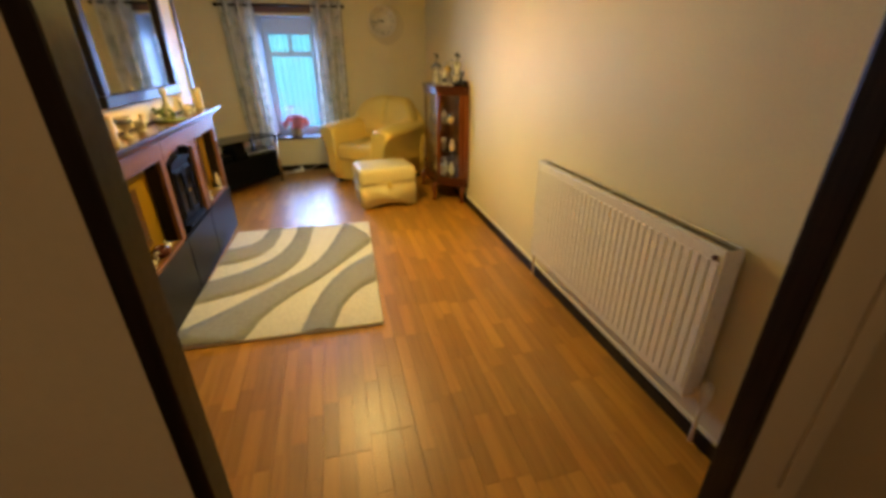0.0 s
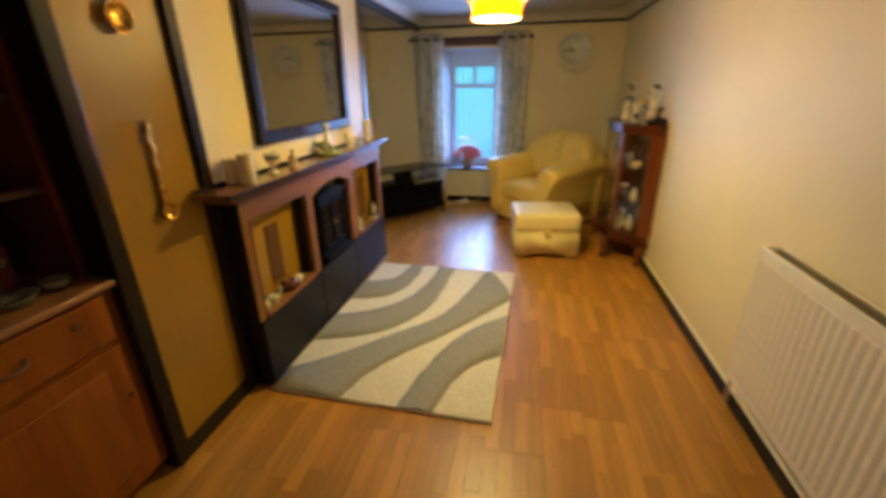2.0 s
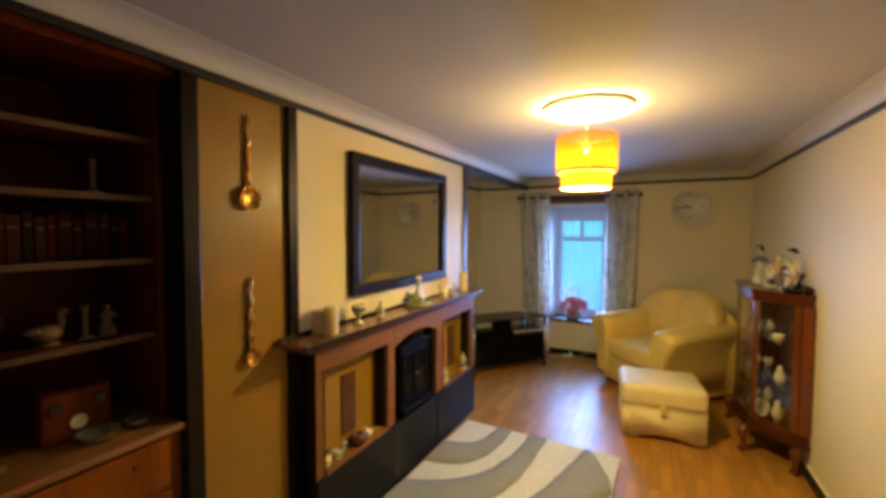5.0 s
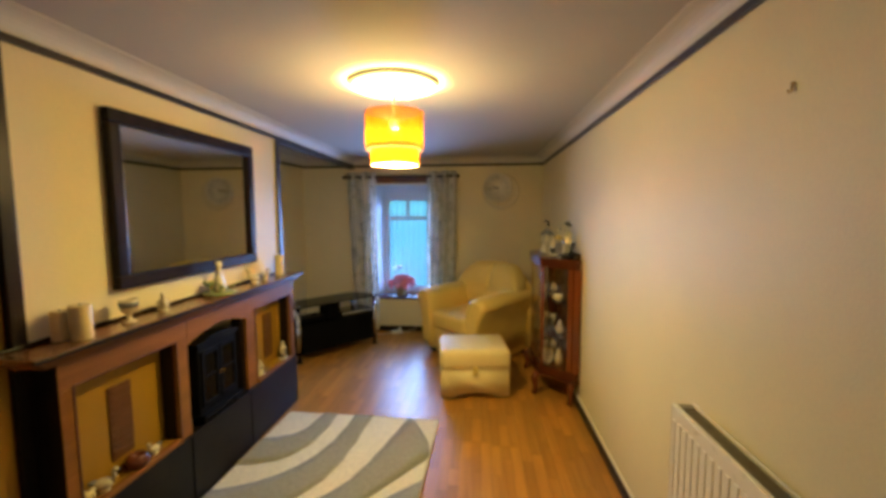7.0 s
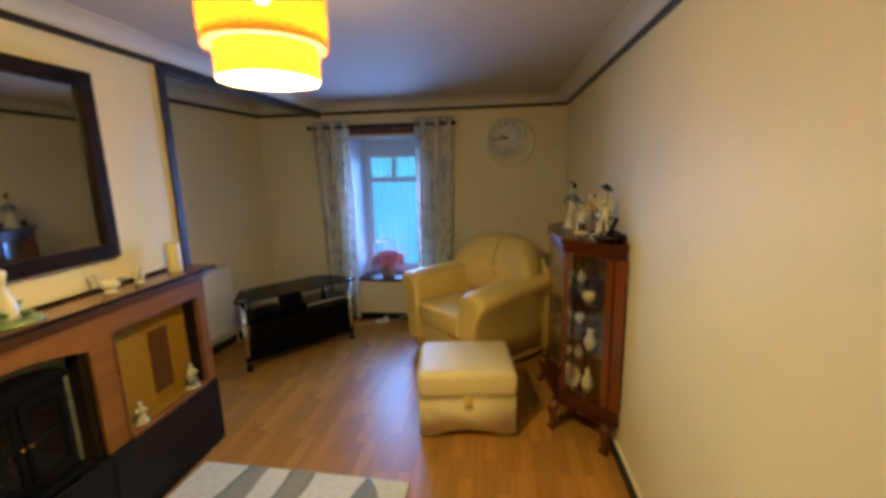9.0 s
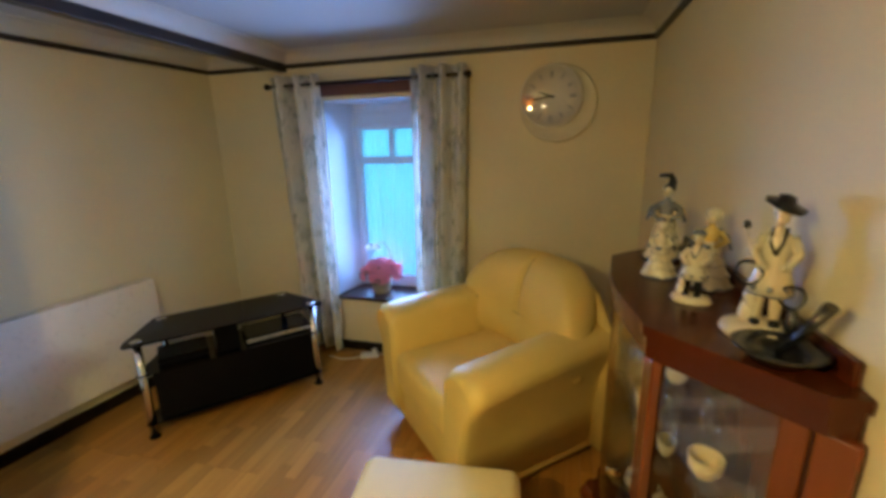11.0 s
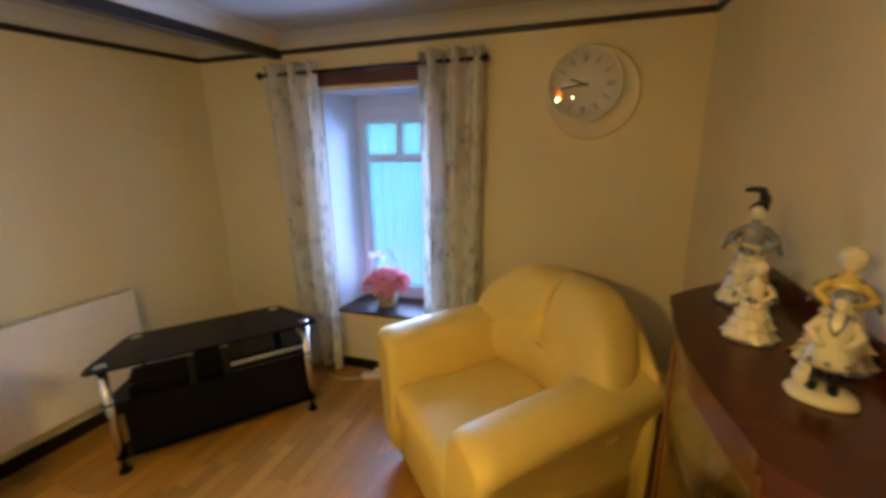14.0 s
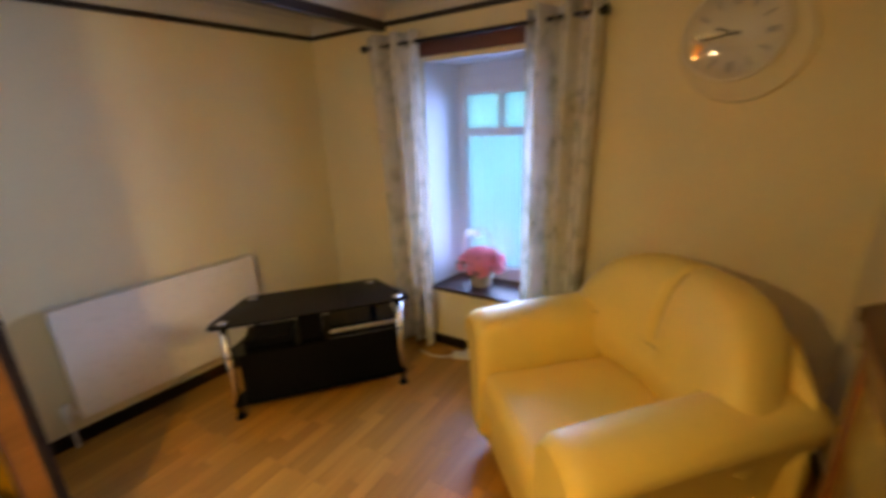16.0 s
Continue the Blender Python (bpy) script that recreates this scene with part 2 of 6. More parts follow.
# ---- mesh tools ----
def grid_faces(bm, rings, mi=0, closed=True, caps=True, smooth=True):
    """Skin a list of rings of points."""
    vs = [[bm.verts.new(p) for p in ring] for ring in rings]
    k = len(vs[0])
    for a, b in zip(vs, vs[1:]):
        for i in range(k if closed else k - 1):
            j = (i + 1) % k
            f = bm.faces.new((a[i], a[j], b[j], b[i]))
            f.material_index, f.smooth = mi, smooth
    if caps and closed:
        for ring in (list(reversed(vs[0])), vs[-1]):
            f = bm.faces.new(ring)
            f.material_index = mi
    return vs


def box(bm, lo, hi, bev=0.0, seg=2, mi=0, smooth=False, m=None):
    c = [(lo[i] + hi[i]) / 2 for i in range(3)]
    s = [abs(hi[i] - lo[i]) for i in range(3)]
    t = bmesh.new()
    bmesh.ops.create_cube(t, size=1.0, matrix=Matrix.Translation(c) @ Matrix.Diagonal((*s, 1)))
    if bev:
        bmesh.ops.bevel(t, geom=t.edges[:], offset=min(bev, min(s) * 0.49), segments=seg, profile=0.5, affect="EDGES")
    join(bm, t, mi, smooth or seg > 2, m)


def join(bm, t, mi=0, smooth=False, m=None):
    """Add the bmesh t to bm and free it."""
    vs = {v: bm.verts.new(m @ v.co if m else v.co) for v in t.verts}
    for f in t.faces:
        g = bm.faces.new([vs[v] for v in f.verts])
        g.material_index, g.smooth = mi, smooth
    t.free()


def lathe(bm, profile, at=(0, 0, 0), seg=24, mi=0, squash=1.0):
    rings = []
    for r, z in profile:
        r = max(r, 0.0004)
        rings.append([(at[0] + r * math.cos(2 * math.pi * i / seg), at[1] + squash * r * math.sin(2 * math.pi * i / seg), at[2] + z) for i in range(seg)])
    grid_faces(bm, rings, mi)


def blob(bm, at, r, seg=12, mi=0, m=None):
    t = bmesh.new()
    mm = Matrix.Translation(at) @ (m or Matrix()) @ Matrix.Diagonal((*r, 1))
    bmesh.ops.create_uvsphere(t, u_segments=seg, v_segments=max(6, seg // 2 + 1), radius=1.0, matrix=mm)
    join(bm, t, mi, True)


def tube(bm, pts, r, seg=8, mi=0):
    pts = [Vector(p) for p in pts]
    rings, side = [], None
    for i, p in enumerate(pts):
        d = (pts[min(i + 1, len(pts) - 1)] - pts[max(i - 1, 0)]).normalized()
        ref = side or (Vector((0, 0, 1)) if abs(d.z) < 0.9 else Vector((1, 0, 0)))
        a = d.cross(ref).normalized()
        b = a.cross(d).normalized()
        side = b
        rr = r[i] if isinstance(r, (list, tuple)) else r
        rings.append([p + rr * (math.cos(2 * math.pi * k / seg) * a + math.sin(2 * math.pi * k / seg) * b) for k in range(seg)])
    grid_faces(bm, rings, mi)


def prism(bm, poly, z0, z1, mi=0, m=None, smooth=False):
    """An upright prism on a plan polygon."""
    t = bmesh.new()
    grid_faces(t, [[(x, y, z0) for x, y in poly], [(x, y, z1) for x, y in poly]], smooth=False)
    join(bm, t, mi, smooth, m)


def soften(bm, offset, seg=2, sharp=30):
    es = [e for e in bm.edges if len(e.link_faces) == 2 and e.calc_face_angle(0) > radians(sharp)]
    bmesh.ops.bevel(bm, geom=es, offset=offset, segments=seg, profile=0.5, affect="EDGES", clamp_overlap=True)


def mesh_of(name, bm, material):
    bmesh.ops.recalc_face_normals(bm, faces=bm.faces[:])
    me = bpy.data.meshes.new(name)
    bm.to_mesh(me)
    bm.free()
    for m in material if isinstance(material, (list, tuple)) else (material,):
        me.materials.append(m)
    return me


def part(name, bm, material, parent, label="", m=None):
    ob = new(name, mesh_of(name, bm, material))
    ob.parent = parent
    if m:
        ob.matrix_basis = m
    return tagged(ob, label) if label else ob


def thing(name, label, category, m, group=""):
    ob = new(name)
    ob.empty_display_size = 0.1
    ob.matrix_basis = m
    return tagged(ob, label, category, group)


def solid(name, bm, material, label, category, m=None, group=""):
    """A thing of one mesh."""
    ob = new(name, mesh_of(name, bm, material))
    if m:
        ob.matrix_basis = m
    return tagged(ob, label, category, group)


def structure(name, boxes, material, label, bev=0.0, category="wall"):
    bm = bmesh.new()
    for lo, hi in boxes:
        box(bm, lo, hi, bev)
    ob = new(name, mesh_of(name, bm, material))
    return tagged(ob, label, category, kind="structure")


# ---- the plan ----
XR, XB = 1.51, -0.93                 # right wall, chimney breast
AL0, AL1 = (-1.787, 4.19), (-1.605, 6.25)   # the alcove wall runs askew
ALN = (0.9961, -0.0880)              # its face
YN, YF, YB = 0.72, 6.25, 4.19        # door wall, window wall, far end of the breast
ZC, ZR = 2.262, 2.172                # ceiling, picture rail
DL, DR = -0.08, 1.18                 # doorway
WL, WR, WS, WT, WY = -0.645, 0.085, 0.435, 1.93, 6.56   # window recess: sides, bottom, top, frame

structure("floor", [((-1.95, -2.0, -0.12), (1.65, 6.4, -0.011))], SUBFLOOR, "floor base under oak laminate planks", category="floor")
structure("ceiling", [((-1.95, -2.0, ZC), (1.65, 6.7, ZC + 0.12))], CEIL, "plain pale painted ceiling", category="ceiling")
structure("wall_right", [((XR, YN, 0), (XR + 0.12, YF, ZC))], WALLPAPER, "long cream textured wallpaper wall")
structure("wall_window", [((-1.95, YF, 0), (WL, 6.64, ZC)), ((WR, YF, 0), (XR + 0.12, 6.64, ZC)), ((WL, YF, 0), (WR, 6.64, WS)), ((WL, YF, WT), (WR, 6.64, ZC))], WALLPAPER, "cream wallpaper wall with a deep window recess")
bm = bmesh.new()
prism(bm, [AL0, (-1.95, AL0[1]), (-1.95, AL1[1]), AL1], 0, ZC)
tagged(new("wall_alcove", mesh_of("wall_alcove", bm, WALLPAPER)), "cream wallpaper wall at the back of the alcove", "wall", kind="structure")
structure("chimney_breast", [((-1.95, 2.245, 0), (XB, YB, ZC))], WALLPAPER, "cream wallpapered chimney breast", category="wall")
structure("wall_cupboard", [((-1.10, 1.775, 0.07), (-0.957, 2.19, ZC)), ((-1.50, YN, 2.14), (-0.96, 1.775, ZC)), ((-1.50, YN - 0.12, 0), (-0.95, 0.925, 2.14)), ((-1.62, 0.805, 0), (-1.50, 2.245, ZC)), ((-1.50, 1.735, 0), (-1.10, 1.775, 2.14)), ((-1.50, 2.19, 0), (-1.10, 2.245, ZC))], SHADED_SHELFWOOD, "wooden lining round the shelved recess, darkened for its shade")
structure("wall_door", [((-1.62, YN - 0.06, 0), (DL - 0.03, YN, ZC)), ((DR + 0.03, YN - 0.06, 0), (XR + 0.12, YN, ZC)), ((DL - 0.03, YN - 0.06, 2.06), (DR + 0.03, YN, ZC))], HALLWALL, "cream painted wall round the doorway")
structure("wall_hall", [((-1.62, -2.0, 0), (-1.5, YN - 0.06, ZC)), ((1.5, -2.0, 0), (1.62, YN - 0.06, ZC)), ((-1.5, -2.0, 0), (1.5, -1.88, ZC))], HALLWALL, "cream painted hall walls")


def cove_run(bm, a, b, inward):
    """A concave cove from a to b, along a wall; inward points into the room."""
    prof = [(0.0, ZR + 0.012)]
    for i in range(7):
        t = math.pi / 2 * i / 6
        prof.append((0.012 + 0.085 * (1 - math.cos(t)), ZR + 0.018 + (ZC - ZR - 0.024) * math.sin(t)))
    prof += [(0.108, ZC - 0.004), (0.108, ZC + 0.01), (-0.01, ZC + 0.01), (-0.01, ZR + 0.012)]
    rings = [[(p[0] + inward[0] * o, p[1] + inward[1] * o, z) for o, z in prof] for p in (a, b)]
    t = bmesh.new()
    grid_faces(t, rings, smooth=False)
    join(bm, t, 0, False)


cv = bmesh.new()
cove_run(cv, (XR, YN), (XR, YF), (-1, 0))
cove_run(cv, (XB, YF), (XR, YF), (0, -1))
cove_run(cv, (XB, YN), (XB, YF), (1, 0))
cove_run(cv, (XB, YN), (XR, YN), (0, 1))
cove_run(cv, AL0, AL1, ALN)
cove_run(cv, AL1, (XB, YF), (0, -1))
tagged(new("trim_cove", mesh_of("trim_cove", cv, COVE)), "pale painted concave ceiling cove", "cove", kind="structure")

R0, R1 = ZR - 0.014, ZR + 0.014
structure("trim_picture_rail", [((XR - 0.018, YN, R0), (XR, YF, R1)), ((XB, YF - 0.018, R0), (XR - 0.018, YF, R1)), ((XB, YN, R0), (XB + 0.018, YB, R1)), ((AL1[0], YF - 0.018, R0), (XB - 0.05, YF, R1)), ((XB + 0.018, YN, R0), (XR - 0.018, YN + 0.018, R1))], DARKRAIL, "thin dark brown picture rail", 0.003, "picture rail")


def along_alcove(name, thick, z0, z1, material, label, category):
    """A strip along the foot or the top of the alcove wall."""
    bm = bmesh.new()
    a, b = (AL0[0], AL0[1] + 0.016), (AL1[0], AL1[1] - 0.021)
    prism(bm, [a, (a[0] + ALN[0] * thick, a[1] + ALN[1] * thick), (b[0] + ALN[0] * thick, b[1] + ALN[1] * thick), b], z0, z1)
    tagged(new(name, mesh_of(name, bm, material)), label, category, kind="structure")


along_alcove("trim_picture_rail_alcove", 0.018, R0, R1, DARKRAIL, "thin dark brown picture rail in the alcove", "picture rail")
along_alcove("baseboard_alcove", 0.02, 0, 0.072, BLACKWOOD, "low black painted skirting in the alcove", "skirting")
structure("trim_beam", [((XB - 0.05, YB + 0.02, 2.135), (XB + 0.012, YF, 2.205))], DARKRAIL, "dark painted beam across the alcove opening", 0.004, "beam")
structure("wall_header", [((XB - 0.04, YB, 2.2), (XB, YF, ZC))], WALLPAPER, "strip of wall above the alcove beam")
structure("trim_post", [((XB - 0.04, YB - 0.03, 0.0), (XB + 0.014, YB + 0.02, 2.16))], DARKRAIL, "dark corner batten on the chimney breast", 0.003, "batten")
structure("trim_post_b", [((-1.0, 2.19, 0), (XB + 0.012, 2.243, 2.16))], BLACKWOOD, "black upright batten beside the ochre board", 0.003, "batten")
structure("trim_post_c", [((-1.05, 1.71, 0), (-0.925, 1.775, 2.16))], BLACKWOOD, "black upright post beside the shelved recess", 0.004, "batten")
structure("trim_post_d", [((-1.05, 0.92, 0), (-0.925, 0.99, 2.16))], BLACKWOOD, "black upright post at the end of the shelves", 0.004, "batten")
structure("wall_board", [((-0.958, 1.775, 0.075), (-0.945, 2.19, 2.16))], GOLD, "ochre painted board with hanging spoons", category="wall panel")
SK = 0.072
structure("baseboard", [((XR - 0.02, YN, 0), (XR, YF - 0.02, SK)), ((XB, YF - 0.02, 0), (XR, YF, SK)), ((AL1[0], YF - 0.02, 0), (XB, YF, SK)), ((AL0[0], YB, 0), (XB - 0.04, YB + 0.015, SK)), ((-0.957, 1.775, 0), (-0.925, 2.19, SK + 0.003)), ((-1.5, YN, 0), (DL - 0.1, YN + 0.02, SK)), ((DR + 0.1, YN, 0), (XR - 0.02, YN + 0.02, SK))], BLACKWOOD, "low black painted skirting board", 0.004, "skirting")
structure("trim_bead", [((XR - 0.016, YN + 0.02, SK), (XR, YF - 0.02, SK + 0.016))], BEAD, "pale bead along the top of the skirting", 0.003, "trim")
structure("door_frame", [((DL - 0.03, YN - 0.063, 0), (DL, YN + 0.005, 2.06)), ((DR, YN - 0.063, 0), (DR + 0.03, YN + 0.005, 2.06)), ((DL - 0.03, YN - 0.063, 2.03), (DR + 0.03, YN + 0.005, 2.06)), ((DL - 0.09, YN, 0), (DL - 0.01, YN + 0.016, 2.12)), ((DR + 0.01, YN, 0), (DR + 0.09, YN + 0.016, 2.12)), ((DL - 0.09, YN, 2.045), (DR + 0.09, YN + 0.016, 2.12))], BLACKWOOD, "black-brown wooden door lining and architrave", 0.003, "door frame")


# ---- window ----
win = tagged(new("window_1"), "white framed window in a deep recess", "window", kind="structure")
win.location = (0, 0, 0)
GL, GR, GM = -0.53, -0.01, -0.27      # glass: sides and middle bar
bm = bmesh.new()
for lo, hi in (((WL, WY, WS + 0.02), (GL, WY + 0.07, 1.86)), ((GR, WY, WS + 0.02), (WR, WY + 0.07, 1.86)), ((GL, WY, 1.735), (GR, WY + 0.07, 1.86)), ((GL, WY, WS + 0.02), (GR, WY + 0.07, 0.55)), ((GL, WY, 1.47), (GR, WY + 0.07, 1.525)), ((GM - 0.02, WY + 0.008, 1.525), (GM + 0.02, WY + 0.06, 1.735)), ((WL, WY + 0.01, 1.86), (WR, WY + 0.07, WT))):
    box(bm, lo, hi, 0.006)
for lo, hi in (((GL - 0.055, WY - 0.012, 0.50), (GL - 0.012, WY, 1.785)), ((GR + 0.012, WY - 0.012, 0.50), (GR + 0.055, WY, 1.785)), ((GL - 0.012, WY - 0.012, 1.745), (GR + 0.012, WY, 1.785))):
    box(bm, lo, hi, 0.005)
part("window_frame", bm, DAYLIT_UPVC, win)
for x0, x1, z0, z1 in ((GL, GM - 0.02, 1.525, 1.735), (GM + 0.02, GR, 1.525, 1.735), (GL, GR, 0.55, 1.47)):
    bm = bmesh.new()
    box(bm, (x0, WY + 0.03, z0), (x1, WY + 0.036, z1))
    pane = part("pane", bm, GLASS, win)
    pane.visible_shadow = False
bm = bmesh.new()
box(bm, (WL + 0.005, YF - 0.035, WS), (WR - 0.005, WY, WS + 0.025), 0.006)
part("window_sill", bm, wood("dark_sill_wood", (0.02, 0.008, 0.005), (0.06, 0.025, 0.014), 0.5, "x", 8), win, "dark varnished wooden sill board")
bm = bmesh.new()
prism(bm, [(WL, YF), (WL + 0.004, YF), (WL + 0.06, WY), (WL, WY)], WS + 0.025, WT)
prism(bm, [(WR, YF), (WR, WY), (WR - 0.06, WY), (WR - 0.004, YF)], WS + 0.025, WT)
part("reveal", bm, DAYLIT_REVEAL, win, "white window reveal with daylight blue in its paint")
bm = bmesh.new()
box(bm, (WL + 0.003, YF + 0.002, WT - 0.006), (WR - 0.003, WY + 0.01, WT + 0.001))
part("soffit", bm, DAYLIT_REVEAL, win)
bm = bmesh.new()
box(bm, (WL - 0.02, YF - 0.022, 1.955), (WR + 0.02, YF, 2.055), 0.004)
tagged(new("trim_lintel", mesh_of("trim_lintel", bm, REDWOOD)), "red-brown wooden board above the window", "lintel board", kind="structure")

# the brightness outside: overcast sky over a green hedge
BACK = bpy.data.materials.new("outdoors")
BACK.use_nodes = True
n, l = BACK.node_tree.nodes, BACK.node_tree.links
n.remove(n["Principled BSDF"])
em, rp, co, sp, nz, ad = n.new("ShaderNodeEmission"), n.new("ShaderNodeValToRGB"), n.new("ShaderNodeTexCoord"), n.new("ShaderNodeSeparateXYZ"), n.new("ShaderNodeTexNoise"), n.new("ShaderNodeMath")
nz.inputs["Scale"].default_value, nz.inputs["Detail"].default_value = 1.2, 4
l.new(co.outputs["Object"], nz.inputs["Vector"])
l.new(co.outputs["Object"], sp.inputs[0])
ad.operation = "MULTIPLY_ADD"
ad.inputs[1].default_value, ad.inputs[2].default_value = 0.9, -0.45
l.new(nz.outputs["Fac"], ad.inputs[0])
a2 = n.new("ShaderNodeMath")
l.new(ad.outputs[0], a2.inputs[0])
dv = n.new("ShaderNodeMath")
dv.operation = "MULTIPLY"
dv.inputs[1].default_value = 0.22
l.new(sp.outputs["Z"], dv.inputs[0])
l.new(dv.outputs[0], a2.inputs[1])
l.new(a2.outputs[0], rp.inputs[0])
rp.color_ramp.elements[0].color, rp.color_ramp.elements[0].position = (0.07, 0.36, 0.78, 1), 0.0
rp.color_ramp.elements[1].color, rp.color_ramp.elements[1].position = (0.06, 0.29, 0.75, 1), 0.9
e = rp.color_ramp.elements.new(0.4)
e.color = (0.13, 0.55, 0.66, 1)
l.new(rp.outputs[0], em.inputs[0])
em.inputs[1].default_value = 2.5
l.new(em.outputs[0], n["Material Output"].inputs[0])
bm = bmesh.new()
box(bm, (-8, 11, -2), (8, 11.05, 7))
tagged(new("backdrop", mesh_of("backdrop", bm, BACK)), "bright overcast daylight over greenery", "backdrop", kind="structure")

# net curtain behind the glass line, in soft vertical folds
NET = bpy.data.materials.new("white_net")
NET.use_nodes = True
n, l = NET.node_tree.nodes, NET.node_tree.links
tr, df, tl, m1, m2 = n.new("ShaderNodeBsdfTransparent"), n.new("ShaderNodeBsdfDiffuse"), n.new("ShaderNodeBsdfTranslucent"), n.new("ShaderNodeMixShader"), n.new("ShaderNodeMixShader")
m1.inputs[0].default_value, m2.inputs[0].default_value = 0.6, 0.45
l.new(df.outputs[0], m1.inputs[1])
l.new(tl.outputs[0], m1.inputs[2])
l.new(tr.outputs[0], m2.inputs[1])
l.new(m1.outputs[0], m2.inputs[2])
l.new(m2.outputs[0], n["Material Output"].inputs[0])


def hanging(bm, x0, x1, y, z0, z1, folds, deep, thick=0.003, nx=60, nz=8, shift=0.0, gather=0.0):
    """A hanging cloth with vertical folds that vary down its length."""
    front, back = [], []
    for k in range(nz + 1):
        z = z1 + (z0 - z1) * k / nz
        v = k / nz
        row = []
        for i in range(nx + 1):
            u = i / nx
            w = deep * (0.75 + 0.25 * math.sin(5 * u + 2 * v)) * math.sin(2 * math.pi * folds * (u + 0.015 * math.sin(3 * v + 7 * u)))
            x = x0 + (x1 - x0) * (u + gather * v * (0.5 - u)) + shift * v
            row.append((x, y + w, z))
        front.append(row)
        back.append([(p[0], p[1] + thick, p[2]) for p in row])
    rings = [f + list(reversed(b)) for f, b in zip(front, back)]
    grid_faces(bm, rings)


bm = bmesh.new()
hanging(bm, GL + 0.002, GR - 0.002, WY + 0.014, 0.56, 1.735, 7, 0.007, 0.001, 84, 4)
part("net", bm, NET, thing("net_curtain", "white net curtain hung inside the window frame", "net curtain", pose(0, 0, 0)))

# ---- curtains ----
CURTAIN = cloth_through("printed_curtain_cloth", (0.80, 0.77, 0.68), 0.45, 300)
n, l = CURTAIN.node_tree.nodes, CURTAIN.node_tree.links
co, v1 = n.new("ShaderNodeTexCoord"), n.new("ShaderNodeTexVoronoi")
v1.inputs["Scale"].default_value = 11.0
dist = n.new("ShaderNodeTexNoise")
dist.inputs["Scale"].default_value, dist.inputs["Detail"].default_value = 22, 3
mxv = n.new("ShaderNodeMix")
mxv.data_type = "VECTOR"
mxv.inputs[0].default_value = 0.22
l.new(co.outputs["Object"], mxv.inputs[4])
l.new(dist.outputs["Color"], mxv.inputs[5])
l.new(mxv.outputs[1], v1.inputs["Vector"])
cr = n.new("ShaderNodeValToRGB")
cr.color_ramp.elements[0].position, cr.color_ramp.elements[1].position = 0.17, 0.42
cr.color_ramp.elements[0].color, cr.color_ramp.elements[1].color = (0.33, 0.37, 0.29, 1), (0.90, 0.88, 0.83, 1)
l.new(v1.outputs["Distance"], cr.inputs[0])
for node in list(n):
    if node.bl_idname in ("ShaderNodeBsdfDiffuse", "ShaderNodeBsdfTranslucent"):
        l.new(cr.outputs[0], node.inputs[0])


def curtain(x0, x1, shift, gather, label):
    ob = thing("curtain", label, "curtain", pose((x0 + x1) / 2, 6.14, 0.05), "eyelet curtains at the window")
    bm = bmesh.new()
    w = (x1 - x0) / 2
    hanging(bm, -w, w, 0, 0, 2.04, 3, 0.07, 0.004, 96, 14, shift, gather)
    part("cloth", bm, CURTAIN, ob)
    for i in range(6):
        bm = bmesh.new()
        x = -w + 2 * w * (i + 0.5) / 6
        tube(bm, [(x + 0.004 * (-1) ** i, 0.026 * math.cos(a), 1.975 + 0.026 * math.sin(a)) for a in [2 * math.pi * k / 14 for k in range(15)]], 0.005, 6)
        part("eyelet", bm, CHROME, ob)
    return ob


curtain(-0.985, -0.605, 0.045, 0.14, "cream eyelet curtain with a grey-green leaf print")
curtain(0.06, 0.43, -0.03, 0.05, "cream eyelet curtain with leaf print, drawn beside the clock")
rod = thing("curtain_rod", "thin dark metal curtain rod with ball ends", "curtain rod", pose(-0.285, 6.13, 2.025))
bm = bmesh.new()
tube(bm, [(-0.71, 0, 0), (0.71, 0, 0)], 0.011, 10)
part("pole", bm, BLACKWOOD, rod)
for s in (-1, 1):
    bm = bmesh.new()
    blob(bm, (s * 0.725, 0, 0), (0.024, 0.022, 0.022))
    part("finial", bm, BLACKWOOD, rod)
    bm = bmesh.new()
    tube(bm, [(s * 0.66, 0, 0), (s * 0.66, 0.12, 0)], 0.007)
    part("bracket", bm, BLACKWOOD, rod)


# ---- ceiling lamp ----
pend = thing("pendant_lamp", "lit two-tier yellow drum pendant shade", "pendant lamp", pose(*LAMP, 1.82))
bm = bmesh.new()


def drum(bm, r, z0, z1):
    seg = 48
    rings = [[(rr * math.cos(2 * math.pi * i / seg), rr * math.sin(2 * math.pi * i / seg), z) for i in range(seg)] for rr, z in ((r, z0), (r, z1), (r - 0.002, z1), (r - 0.002, z0), (r, z0))]
    grid_faces(bm, rings, caps=False)


def annulus(bm, r0, r1, z, h=0.003, seg=48):
    rings = [[(r * math.cos(2 * math.pi * i / seg), r * math.sin(2 * math.pi * i / seg), zz) for i in range(seg)] for r, zz in ((r0, z), (r1, z), (r1, z + h), (r0, z + h), (r0, z))]
    grid_faces(bm, rings, caps=False, smooth=False)


